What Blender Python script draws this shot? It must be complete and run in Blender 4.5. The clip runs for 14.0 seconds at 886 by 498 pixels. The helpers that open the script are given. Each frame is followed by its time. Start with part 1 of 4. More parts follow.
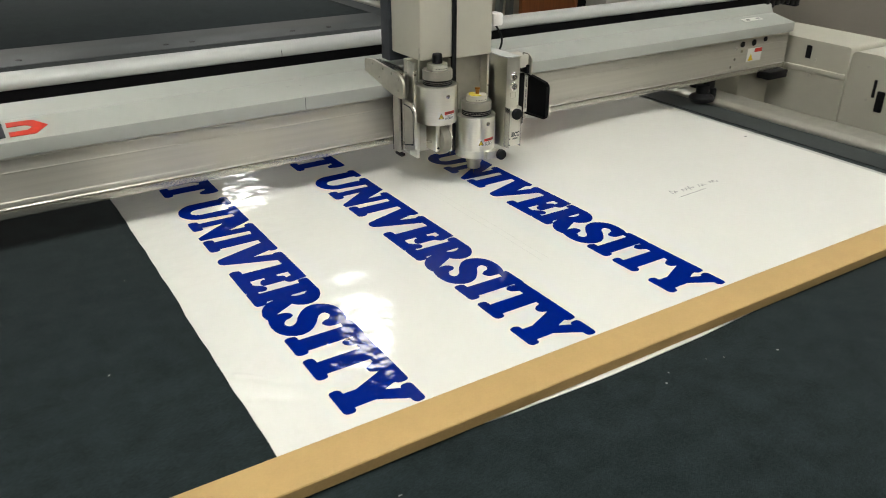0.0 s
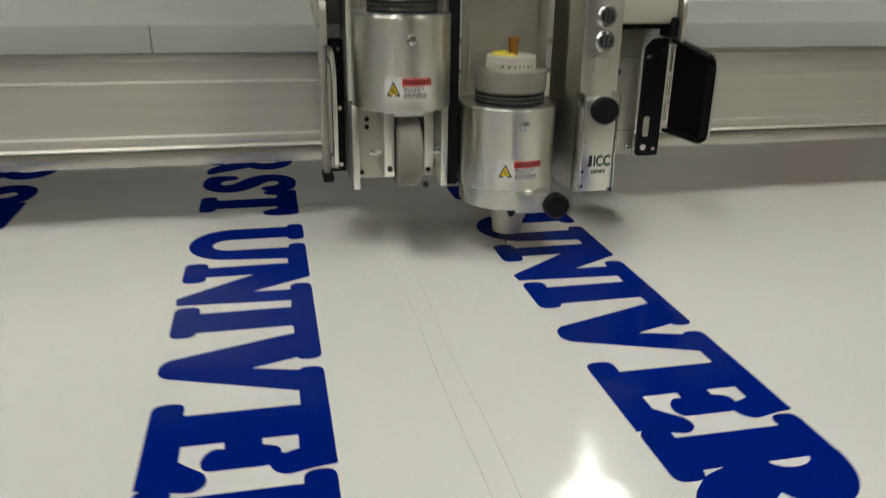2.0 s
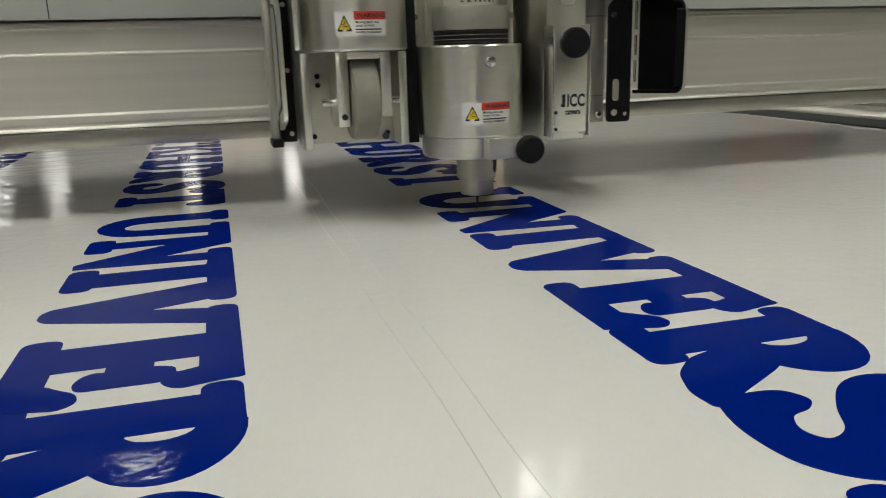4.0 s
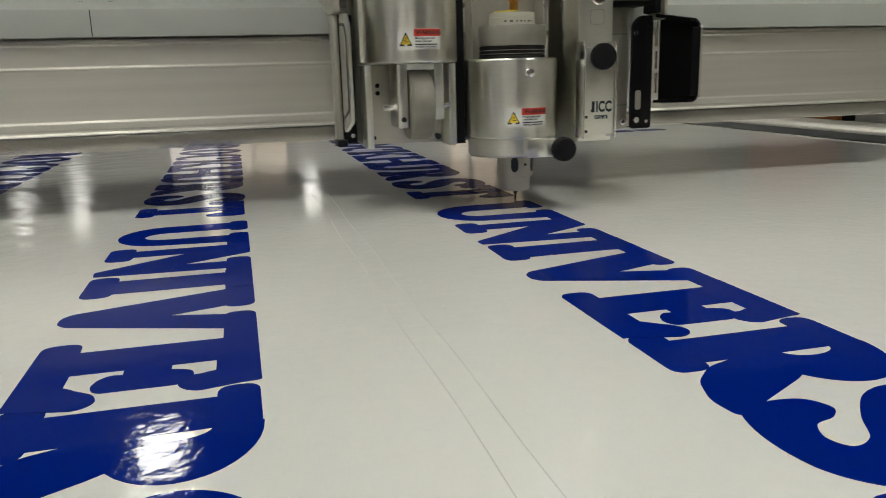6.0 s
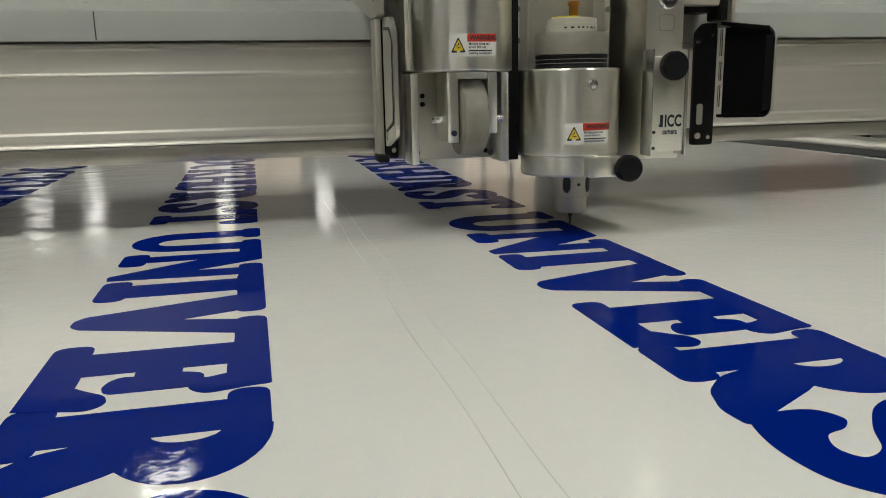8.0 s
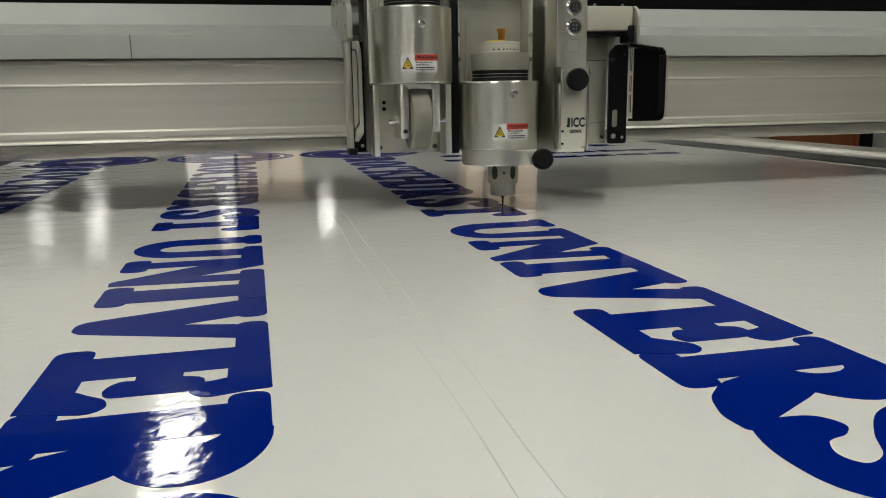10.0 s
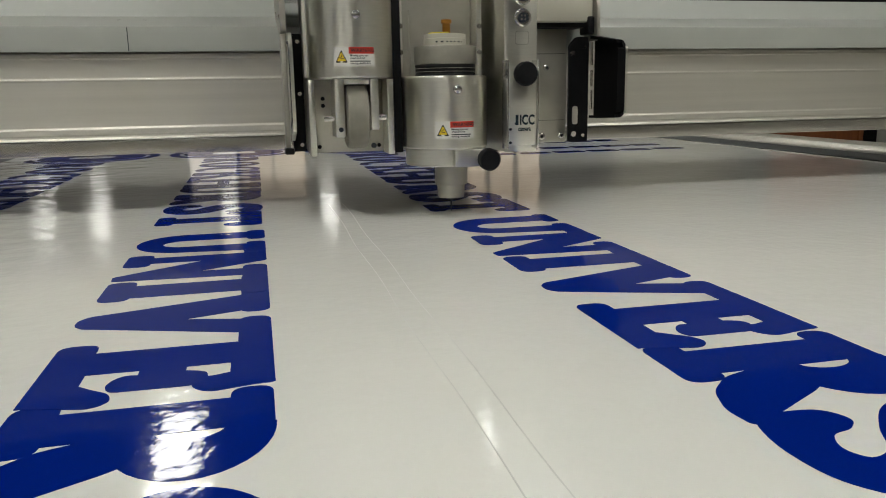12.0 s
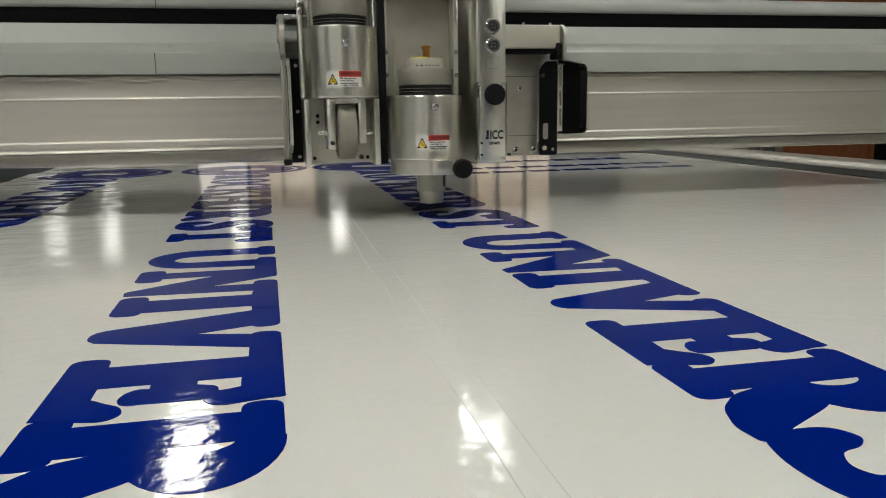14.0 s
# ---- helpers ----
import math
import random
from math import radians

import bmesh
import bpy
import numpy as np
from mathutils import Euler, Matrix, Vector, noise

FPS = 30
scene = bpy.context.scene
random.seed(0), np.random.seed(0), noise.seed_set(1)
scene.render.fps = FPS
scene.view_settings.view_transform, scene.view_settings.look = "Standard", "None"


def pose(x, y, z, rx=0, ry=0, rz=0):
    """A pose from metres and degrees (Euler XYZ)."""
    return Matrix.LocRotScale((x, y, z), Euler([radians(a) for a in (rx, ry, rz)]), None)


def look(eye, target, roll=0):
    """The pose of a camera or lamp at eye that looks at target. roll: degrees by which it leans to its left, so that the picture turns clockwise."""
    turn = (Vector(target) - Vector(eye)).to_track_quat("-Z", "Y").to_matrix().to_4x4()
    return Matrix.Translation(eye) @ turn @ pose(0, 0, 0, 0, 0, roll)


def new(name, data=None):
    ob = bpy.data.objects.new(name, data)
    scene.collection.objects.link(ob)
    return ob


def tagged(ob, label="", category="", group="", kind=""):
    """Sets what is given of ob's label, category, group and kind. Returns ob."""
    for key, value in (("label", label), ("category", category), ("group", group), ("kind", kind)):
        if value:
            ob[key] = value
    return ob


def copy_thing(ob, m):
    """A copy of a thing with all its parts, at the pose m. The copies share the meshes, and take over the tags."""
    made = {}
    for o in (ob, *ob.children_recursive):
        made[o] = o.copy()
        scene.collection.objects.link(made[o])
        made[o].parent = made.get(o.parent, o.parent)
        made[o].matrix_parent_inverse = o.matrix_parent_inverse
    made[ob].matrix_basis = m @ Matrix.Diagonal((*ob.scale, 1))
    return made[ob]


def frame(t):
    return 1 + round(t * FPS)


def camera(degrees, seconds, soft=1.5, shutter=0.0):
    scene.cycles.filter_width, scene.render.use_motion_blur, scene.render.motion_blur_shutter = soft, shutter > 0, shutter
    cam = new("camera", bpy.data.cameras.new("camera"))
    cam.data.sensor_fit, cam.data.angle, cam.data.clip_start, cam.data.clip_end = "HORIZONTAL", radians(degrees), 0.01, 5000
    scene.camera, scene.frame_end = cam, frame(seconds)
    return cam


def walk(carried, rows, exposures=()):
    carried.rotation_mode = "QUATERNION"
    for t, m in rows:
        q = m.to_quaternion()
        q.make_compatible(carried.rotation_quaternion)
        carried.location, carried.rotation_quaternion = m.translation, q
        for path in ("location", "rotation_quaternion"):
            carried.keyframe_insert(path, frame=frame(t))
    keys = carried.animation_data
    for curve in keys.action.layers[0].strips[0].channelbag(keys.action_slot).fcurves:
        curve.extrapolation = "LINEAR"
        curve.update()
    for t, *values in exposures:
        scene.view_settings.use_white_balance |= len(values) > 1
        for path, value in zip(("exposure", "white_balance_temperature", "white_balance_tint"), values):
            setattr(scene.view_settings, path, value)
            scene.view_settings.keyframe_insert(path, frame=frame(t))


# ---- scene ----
cam = camera(59.3, 14.0, soft=1.0, shutter=0.4)
PATH = [
    (0, (-1.106, -1.193, 0.675), (-0.138, 0.318, -0.208), 0.1),
    (0.5, (-0.96, -1.093, 0.654), (-0.052, 0.451, -0.234), -0.9),
    (1, (-0.738, -0.823, 0.621), (0.21, 0.724, -0.22), 1.8),
    (1.5, (-0.5, -0.563, 0.485), (0.188, 1.154, -0.274), 4.9),
    (1.8, (-0.393, -0.455, 0.37), (0.037, 1.347, -0.383), -0.8),
    (2, (-0.342, -0.401, 0.293), (0.067, 1.422, -0.42), 0.9),
    (2.5, (-0.326, -0.367, 0.163), (0.062, 1.532, -0.329), -2.7),
    (3, (-0.316, -0.375, 0.159), (0.227, 1.491, -0.314), -1.8),
    (5.3, (-0.317, -0.373, 0.148), (0.171, 1.497, -0.379), -1.6),
    (5.5, (-0.317, -0.373, 0.148), (0.169, 1.498, -0.369), -1.6),
    (5.6, (-0.317, -0.374, 0.148), (0.169, 1.502, -0.345), -1.6),
    (5.7, (-0.317, -0.374, 0.147), (0.168, 1.511, -0.311), -1.6),
    (5.8, (-0.317, -0.375, 0.147), (0.168, 1.513, -0.300), -1.6),
    (6, (-0.317, -0.375, 0.147), (0.167, 1.514, -0.298), -1.6),
    (6.5, (-0.317, -0.374, 0.145), (0.157, 1.521, -0.284), -1.4),
    (7, (-0.317, -0.376, 0.145), (0.148, 1.521, -0.288), -1.5),
    (7.5, (-0.317, -0.377, 0.145), (0.14, 1.523, -0.284), -1.4),
    (8, (-0.317, -0.377, 0.144), (0.14, 1.526, -0.268), -1.1),
    (10.5, (-0.317, -0.378, 0.142), (0.137, 1.531, -0.246), -0.9),
    (11, (-0.317, -0.377, 0.142), (0.134, 1.532, -0.249), -0.9),
    (11.5, (-0.317, -0.376, 0.141), (0.131, 1.532, -0.254), -0.9),
    (12, (-0.317, -0.377, 0.141), (0.13, 1.531, -0.258), -1.0),
    (12.3, (-0.317, -0.377, 0.141), (0.129, 1.531, -0.257), -1.0),
    (12.4, (-0.318, -0.379, 0.142), (0.127, 1.535, -0.236), -0.8),
    (12.5, (-0.318, -0.38, 0.143), (0.124, 1.538, -0.212), -0.6),
    (13, (-0.318, -0.38, 0.141), (0.112, 1.543, -0.203), -0.8),
    (13.5, (-0.318, -0.379, 0.141), (0.106, 1.543, -0.214), -0.9),
    (14, (-0.318, -0.38, 0.141), (0.109, 1.541, -0.214), -0.9),
]
walk(cam, [(t, look(e, a, r)) for t, e, a, r in PATH], exposures=[(0, 0.60), (0.5, 0.50), (1.0, -0.04), (1.5, 0.0), (2.0, 0.10), (14, 0.12)])

# ---- world, lamps and exposure ----
world = bpy.data.worlds.new("room_air")
scene.world = world
world.use_nodes = True
world.node_tree.nodes["Background"].inputs[0].default_value = (0.60, 0.62, 0.60, 1)
world.node_tree.nodes["Background"].inputs[1].default_value = 0.05
scene.view_settings.exposure = 0.0


# ---- materials ----
def mat(name, col, rough=0.5, metal=0.0, var=0.06, scale=30.0, bump=0.0, bscale=200.0,
        stretch=(1, 1, 1), coat=0.0, emit=0.0, spec=0.5, big=0.0, rvar=0.0):
    """A surface with two scales of variation in colour and gloss and a fine relief."""
    m = bpy.data.materials.new(name)
    m.use_nodes = True
    nt = m.node_tree
    b = nt.nodes["Principled BSDF"]
    b.inputs["Roughness"].default_value = rough
    b.inputs["Metallic"].default_value = metal
    b.inputs["Specular IOR Level"].default_value = spec
    b.inputs["Coat Weight"].default_value = coat
    b.inputs["Coat Roughness"].default_value = 0.06
    b.inputs["Base Color"].default_value = (*col, 1)
    if emit:
        b.inputs["Emission Color"].default_value = (*col, 1)
        b.inputs["Emission Strength"].default_value = emit
        return m
    tc = nt.nodes.new("ShaderNodeTexCoord")
    mp = nt.nodes.new("ShaderNodeMapping")
    mp.inputs["Scale"].default_value = stretch
    nt.links.new(tc.outputs["Object"], mp.inputs["Vector"])
    n1 = nt.nodes.new("ShaderNodeTexNoise")
    n1.inputs["Scale"].default_value = scale
    n1.inputs["Detail"].default_value = 5
    n2 = nt.nodes.new("ShaderNodeTexNoise")
    n2.inputs["Scale"].default_value = max(scale / 12, 1.2)
    n2.inputs["Detail"].default_value = 3
    nt.links.new(mp.outputs[0], n1.inputs["Vector"])
    nt.links.new(tc.outputs["Object"], n2.inputs["Vector"])
    add = nt.nodes.new("ShaderNodeMath")
    add.operation = "MULTIPLY_ADD"
    nt.links.new(n2.outputs["Fac"], add.inputs[0])
    add.inputs[1].default_value = big
    nt.links.new(n1.outputs["Fac"], add.inputs[2])
    ramp = nt.nodes.new("ShaderNodeMapRange")
    ramp.inputs["From Min"].default_value = 0.3 + 0.3 * big
    ramp.inputs["From Max"].default_value = 0.7 + 0.7 * big
    ramp.inputs["To Min"].default_value = 1 - var
    ramp.inputs["To Max"].default_value = 1 + var
    nt.links.new(add.outputs[0], ramp.inputs["Value"])
    mul = nt.nodes.new("ShaderNodeMix")
    mul.data_type, mul.blend_type = "RGBA", "MULTIPLY"
    mul.inputs["Factor"].default_value = 1
    mul.inputs["A"].default_value = (*col, 1)
    nt.links.new(ramp.outputs[0], mul.inputs["B"])
    nt.links.new(mul.outputs["Result"], b.inputs["Base Color"])
    if rvar:
        rr = nt.nodes.new("ShaderNodeMapRange")
        rr.inputs["From Min"].default_value, rr.inputs["From Max"].default_value = 0.3, 0.7
        rr.inputs["To Min"].default_value, rr.inputs["To Max"].default_value = rough - rvar, rough + rvar
        nt.links.new(n2.outputs["Fac"], rr.inputs["Value"])
        nt.links.new(rr.outputs[0], b.inputs["Roughness"])
    if bump:
        n3 = nt.nodes.new("ShaderNodeTexNoise")
        n3.inputs["Scale"].default_value = bscale
        n3.inputs["Detail"].default_value = 3
        nt.links.new(mp.outputs[0], n3.inputs["Vector"])
        bp = nt.nodes.new("ShaderNodeBump")
        bp.inputs["Strength"].default_value = 1.0
        bp.inputs["Distance"].default_value = bump
        nt.links.new(n3.outputs["Fac"], bp.inputs["Height"])
        nt.links.new(bp.outputs[0], b.inputs["Normal"])
    return m


def vinyl(name, col, rough=0.06, spec=0.6):
    """Glossy film that lies slightly wavy on the bed: long swells and short ripples."""
    m = mat(name, col, rough, 0, 0.012, 6, coat=0.0, spec=spec, big=0.6)
    nt = m.node_tree
    b = nt.nodes["Principled BSDF"]
    geo = nt.nodes.new("ShaderNodeNewGeometry")
    sep = nt.nodes.new("ShaderNodeSeparateXYZ")
    nt.links.new(geo.outputs["Position"], sep.inputs[0])
    loose = nt.nodes.new("ShaderNodeMapRange")
    loose.inputs["From Min"].default_value, loose.inputs["From Max"].default_value = -0.46, -0.64
    loose.inputs["To Min"].default_value, loose.inputs["To Max"].default_value = 1.0, 6.5
    nt.links.new(sep.outputs["X"], loose.inputs["Value"])
    prev = None
    for sc, dist, st, side in ((2.6, 0.0012, (1, 1, 1), 0), (9.0, 0.0002, (0.8, 1.2, 1), 1), (22.0, 0.00030, (0.9, 1.1, 1), 1), (95.0, 0.00018, (1, 1, 1), 0), (340.0, 0.00003, (1, 1, 1), 0)):
        mp = nt.nodes.new("ShaderNodeMapping")
        mp.inputs["Scale"].default_value = st
        nt.links.new(geo.outputs["Position"], mp.inputs["Vector"])
        n = nt.nodes.new("ShaderNodeTexNoise")
        n.inputs["Scale"].default_value = sc
        n.inputs["Detail"].default_value = 1.5
        nt.links.new(mp.outputs[0], n.inputs["Vector"])
        bp = nt.nodes.new("ShaderNodeBump")
        bp.inputs["Distance"].default_value = dist
        if side:
            mu = nt.nodes.new("ShaderNodeMath")
            mu.operation = "MULTIPLY"
            nt.links.new(n.outputs["Fac"], mu.inputs[0])
            nt.links.new(loose.outputs[0], mu.inputs[1])
            nt.links.new(mu.outputs[0], bp.inputs["Height"])
        else:
            nt.links.new(n.outputs["Fac"], bp.inputs["Height"])
        if prev:
            nt.links.new(prev.outputs[0], bp.inputs["Normal"])
        prev = bp
    nt.links.new(prev.outputs[0], b.inputs["Normal"])
    return m


WHITE_VINYL = vinyl("white_vinyl", (0.755, 0.745, 0.70), rough=0.09)
BLUE_VINYL = vinyl("blue_vinyl", (0.0005, 0.0135, 0.185), spec=0.24)
def inked(m, rough=0.07):
    """Turn a film into printed ink: a deep diffuse body under a gloss that grows towards grazing."""
    nt = m.node_tree
    b = nt.nodes["Principled BSDF"]
    colour, bend = b.inputs["Base Color"].links[0].from_socket, b.inputs["Normal"].links[0].from_socket
    body = nt.nodes.new("ShaderNodeBsdfDiffuse")
    gloss = nt.nodes.new("ShaderNodeBsdfGlossy")
    gloss.inputs["Roughness"].default_value = rough
    lw = nt.nodes.new("ShaderNodeLayerWeight")
    lw.inputs["Blend"].default_value = 0.5
    power = nt.nodes.new("ShaderNodeMath")
    power.operation = "POWER"
    power.inputs[1].default_value = 9.0
    share = nt.nodes.new("ShaderNodeMath")
    share.operation = "MULTIPLY_ADD"
    share.inputs[1].default_value, share.inputs[2].default_value = 0.65, 0.055
    mix = nt.nodes.new("ShaderNodeMixShader")
    nt.links.new(colour, body.inputs["Color"])
    for node in (body, gloss, lw):
        nt.links.new(bend, node.inputs["Normal"])
    nt.links.new(lw.outputs["Facing"], power.inputs[0])
    nt.links.new(power.outputs[0], share.inputs[0])
    nt.links.new(share.outputs[0], mix.inputs[0])
    nt.links.new(body.outputs[0], mix.inputs[1])
    nt.links.new(gloss.outputs[0], mix.inputs[2])
    nt.links.new(mix.outputs[0], nt.nodes["Material Output"].inputs["Surface"])
    nt.nodes.remove(b)


inked(BLUE_VINYL)
FELT = mat("black_felt", (0.015, 0.022, 0.0235), 0.95, 0, 0.5, 260, 0.0006, 420, (1, 2.2, 1), spec=0.08, big=0.8)
STRIP = mat("slate_strip", (0.032, 0.038, 0.038), 0.55, 0, 0.12, 60, 0.0001, 300)
ALU = mat("brushed_aluminium", (0.57, 0.545, 0.48), 0.44, 0.65, 0.05, 40, 0.00003, 160, (0.06, 3, 3), rvar=0.06)
ALU_TURNED = mat("turned_aluminium", (0.80, 0.785, 0.71), 0.30, 1.0, 0.03, 60, 0.00002, 200, (1, 1, 8), rvar=0.03)
nt_ = ALU_TURNED.node_tree
tan_ = nt_.nodes.new("ShaderNodeTangent")
tan_.direction_type, tan_.axis = "RADIAL", "Z"
nt_.links.new(tan_.outputs[0], nt_.nodes["Principled BSDF"].inputs["Tangent"])
nt_.nodes["Principled BSDF"].inputs["Anisotropic"].default_value = 0.75
nt_.nodes["Principled BSDF"].inputs["Anisotropic Rotation"].default_value = 0.25
nt_ = ALU.node_tree
tan_ = nt_.nodes.new("ShaderNodeTangent")
tan_.direction_type, tan_.axis = "RADIAL", "X"
nt_.links.new(tan_.outputs[0], nt_.nodes["Principled BSDF"].inputs["Tangent"])
nt_.nodes["Principled BSDF"].inputs["Anisotropic"].default_value = 0.5
for m_, w_ in ((FELT, 0.10),):
    m_.node_tree.nodes["Principled BSDF"].inputs["Sheen Weight"].default_value = w_
    m_.node_tree.nodes["Principled BSDF"].inputs["Sheen Roughness"].default_value = 0.4
RING = mat("grey_anodised_ring", (0.30, 0.285, 0.24), 0.45, 0.5, 0.08, 80, 0.00003, 300)
ALU_PLATE = mat("anodised_plate", (0.50, 0.48, 0.415), 0.45, 0.75, 0.06, 50, 0.00003, 300, rvar=0.05)
ALU_LIP = mat("smooth_aluminium", (0.56, 0.54, 0.485), 0.24, 0.85, 0.05, 40, 0.00002, 160, (0.06, 3, 3), rvar=0.04)
STEEL = mat("bright_steel", (0.68, 0.67, 0.65), 0.26, 1.0, 0.05, 80)
CHROME = mat("polished_edge", (0.85, 0.85, 0.83), 0.10, 1.0, 0.02, 80)
PAINT = mat("light_grey_paint", (0.40, 0.41, 0.375), 0.45, 0, 0.03, 24, 0.00004, 600, big=0.6)
PAINT_WARM = mat("warm_white_paint", (0.51, 0.49, 0.41), 0.45, 0, 0.035, 24, 0.00004, 600, big=0.6)
TUBE = mat("white_profile", (0.44, 0.45, 0.43), 0.4, 0, 0.03, 30, big=0.5)
BLACK = mat("black_plastic", (0.005, 0.005, 0.006), 0.55, 0, 0.2, 120, 0.00003, 500, spec=0.22)
BLACK_MATT = mat("matt_black_sheet", (0.003, 0.003, 0.0035), 0.75, 0, 0.2, 120, spec=0.12)
DARK = mat("dark_grey_panel", (0.035, 0.04, 0.048), 0.5, 0, 0.15, 60)
RUBBER = mat("worn_rubber", (0.26, 0.245, 0.20), 0.7, 0, 0.18, 70, 0.0001, 300, big=0.8)
LABEL_WHITE = mat("label_white", (0.78, 0.77, 0.73), 0.4, 0, 0.03, 100)
LABEL_RED = mat("label_red", (0.62, 0.045, 0.025), 0.4, 0, 0.04, 100)
LABEL_YELLOW = mat("label_yellow", (0.80, 0.58, 0.03), 0.4, 0, 0.04, 100)
INK = mat("label_ink", (0.02, 0.025, 0.03), 0.5, 0, 0.1, 100)
TEAL = mat("label_teal", (0.006, 0.022, 0.030), 0.5, 0, 0.1, 100)
GREY_INK = mat("faint_pencil", (0.50, 0.49, 0.46), 0.3, 0, 0.08, 40)
MDF = mat("fibreboard", (0.47, 0.315, 0.125), 0.75, 0, 0.06, 300, 0.00008, 700, big=1.2)
MDF_EDGE = mat("fibreboard_edge", (0.46, 0.31, 0.125), 0.85, 0, 0.12, 200, 0.0002, 500, (1, 1, 4), big=0.8)
BRASS = mat("brass", (0.55, 0.26, 0.06), 0.3, 0.9, 0.08, 80)
YELLOW = mat("yellow_insert", (0.75, 0.62, 0.04), 0.45, 0, 0.05, 80)
WOOD = mat("orange_wood", (0.24, 0.075, 0.022), 0.5, 0, 0.25, 14, 0.0002, 60, (6, 6, 0.5), big=0.6)
WALL = mat("plaster_wall", (0.46, 0.42, 0.35), 0.9, 0, 0.08, 3, 0.002, 12, big=1.2)
SHEETING = mat("pale_sheeting", (0.48, 0.45, 0.35), 0.8, 0, 0.18, 5, 0.01, 4, big=1.4)
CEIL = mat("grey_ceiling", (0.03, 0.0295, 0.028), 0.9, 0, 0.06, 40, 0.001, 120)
CONCRETE = mat("concrete", (0.20, 0.19, 0.175), 0.7, 0, 0.2, 6, 0.001, 60, big=1.2)
RED_PLASTIC = mat("red_plastic", (0.22, 0.014, 0.018), 0.4, 0, 0.1, 40)
CLEAR_DRAWER = mat("smoky_drawer", (0.13, 0.07, 0.065), 0.3, 0, 0.4, 30)
BOX_WHITE = mat("off_white_plastic", (0.46, 0.45, 0.41), 0.5, 0, 0.06, 30)
LADDER_GREEN = mat("grey_green_metal", (0.13, 0.15, 0.14), 0.5, 0.3, 0.1, 40)
LIGHT = mat("lamp_diffuser", (1.0, 1.0, 0.93), emit=22.0)
DAYLIGHT = mat("daylight", (1.0, 0.95, 0.91), emit=1.15)


def sheer(name, col):
    """A thin tinted layer that lets light through."""
    m = bpy.data.materials.new(name)
    m.use_nodes = True
    nt = m.node_tree
    t = nt.nodes.new("ShaderNodeBsdfTransparent")
    t.inputs[0].default_value = (*col, 1)
    g = nt.nodes.new("ShaderNodeBsdfGlossy")
    g.inputs["Roughness"].default_value = 0.05
    mx = nt.nodes.new("ShaderNodeMixShader")
    mx.inputs[0].default_value = 0.06
    nt.links.new(t.outputs[0], mx.inputs[1])
    nt.links.new(g.outputs[0], mx.inputs[2])
    nt.links.new(mx.outputs[0], nt.nodes["Material Output"].inputs["Surface"])
    return m


PANE = sheer("window_glass", (0.72, 0.71, 0.69))
BLIND = sheer("sheer_blind", (0.58, 0.53, 0.46))
LIGHT_MID = mat("soft_diffuser", (1.0, 1.0, 0.94), emit=15.0)
LIGHT_NEAR = mat("bright_diffuser", (1.0, 1.0, 0.96), emit=14.5)
LIGHT_DIM = mat("dim_diffuser", (1.0, 0.99, 0.92), emit=7.5)


# ---- mesh helpers ----
def box(bm, x0, x1, y0, y1, z0, z1, bev=0.0, seg=2):
    r = bmesh.ops.create_cube(bm, size=1)
    vs = r["verts"]
    for v in vs:
        v.co = Vector((x0 + (v.co.x + 0.5) * (x1 - x0), y0 + (v.co.y + 0.5) * (y1 - y0), z0 + (v.co.z + 0.5) * (z1 - z0)))
    if bev:
        es = list({e for v in vs for e in v.link_edges})
        bmesh.ops.bevel(bm, geom=es, offset=bev, segments=seg, profile=0.5, affect="EDGES")
    return bm


def lathe(bm, prof, cx, cy, cz, axis="z", seg=40):
    """Turn a profile of (radius, height) about an axis through (cx, cy, cz); the profile's ends are closed."""
    rings = []
    for r, h in prof:
        ring = []
        for i in range(seg):
            a = 2 * math.pi * i / seg
            p, q = r * math.cos(a), r * math.sin(a)
            co = (cx + p, cy + q, cz + h) if axis == "z" else (cx + p, cy - h, cz + q) if axis == "y" else (cx + h, cy + p, cz + q)
            ring.append(bm.verts.new(co))
        rings.append(ring)
    for a, b in zip(rings, rings[1:]):
        for i in range(seg):
            bm.faces.new((a[i], a[(i + 1) % seg], b[(i + 1) % seg], b[i]))
    bm.faces.new(list(reversed(rings[0])))
    bm.faces.new(rings[-1])
    bmesh.ops.recalc_face_normals(bm, faces=bm.faces)
    return bm


def cyl(bm, cx, cy, cz, r, h, axis="z", bev=0.0, seg=32):
    b = bev
    prof = [(r - b, 0), (r - 0.3 * b, 0.3 * b), (r, b), (r, h - b), (r - 0.3 * b, h - 0.3 * b), (r - b, h)] if b else [(r, 0), (r, h)]
    return lathe(bm, prof, cx, cy, cz, axis, seg)


def prism(bm, pts, lo, hi, axis="z"):
    """A straight-sided body over a closed outline. axis z: (x, y); y: (x, z); x: (y, z)."""
    def at(p, h):
        return (p[0], p[1], h) if axis == "z" else (p[0], h, p[1]) if axis == "y" else (h, p[0], p[1])
    a = [bm.verts.new(at(p, lo)) for p in pts]
    b = [bm.verts.new(at(p, hi)) for p in pts]
    n = len(pts)
    fs = [bm.faces.new(a), bm.faces.new(b)]
    fs += [bm.faces.new((a[i], a[(i + 1) % n], b[(i + 1) % n], b[i])) for i in range(n)]
    bmesh.ops.recalc_face_normals(bm, faces=fs)
    return bm


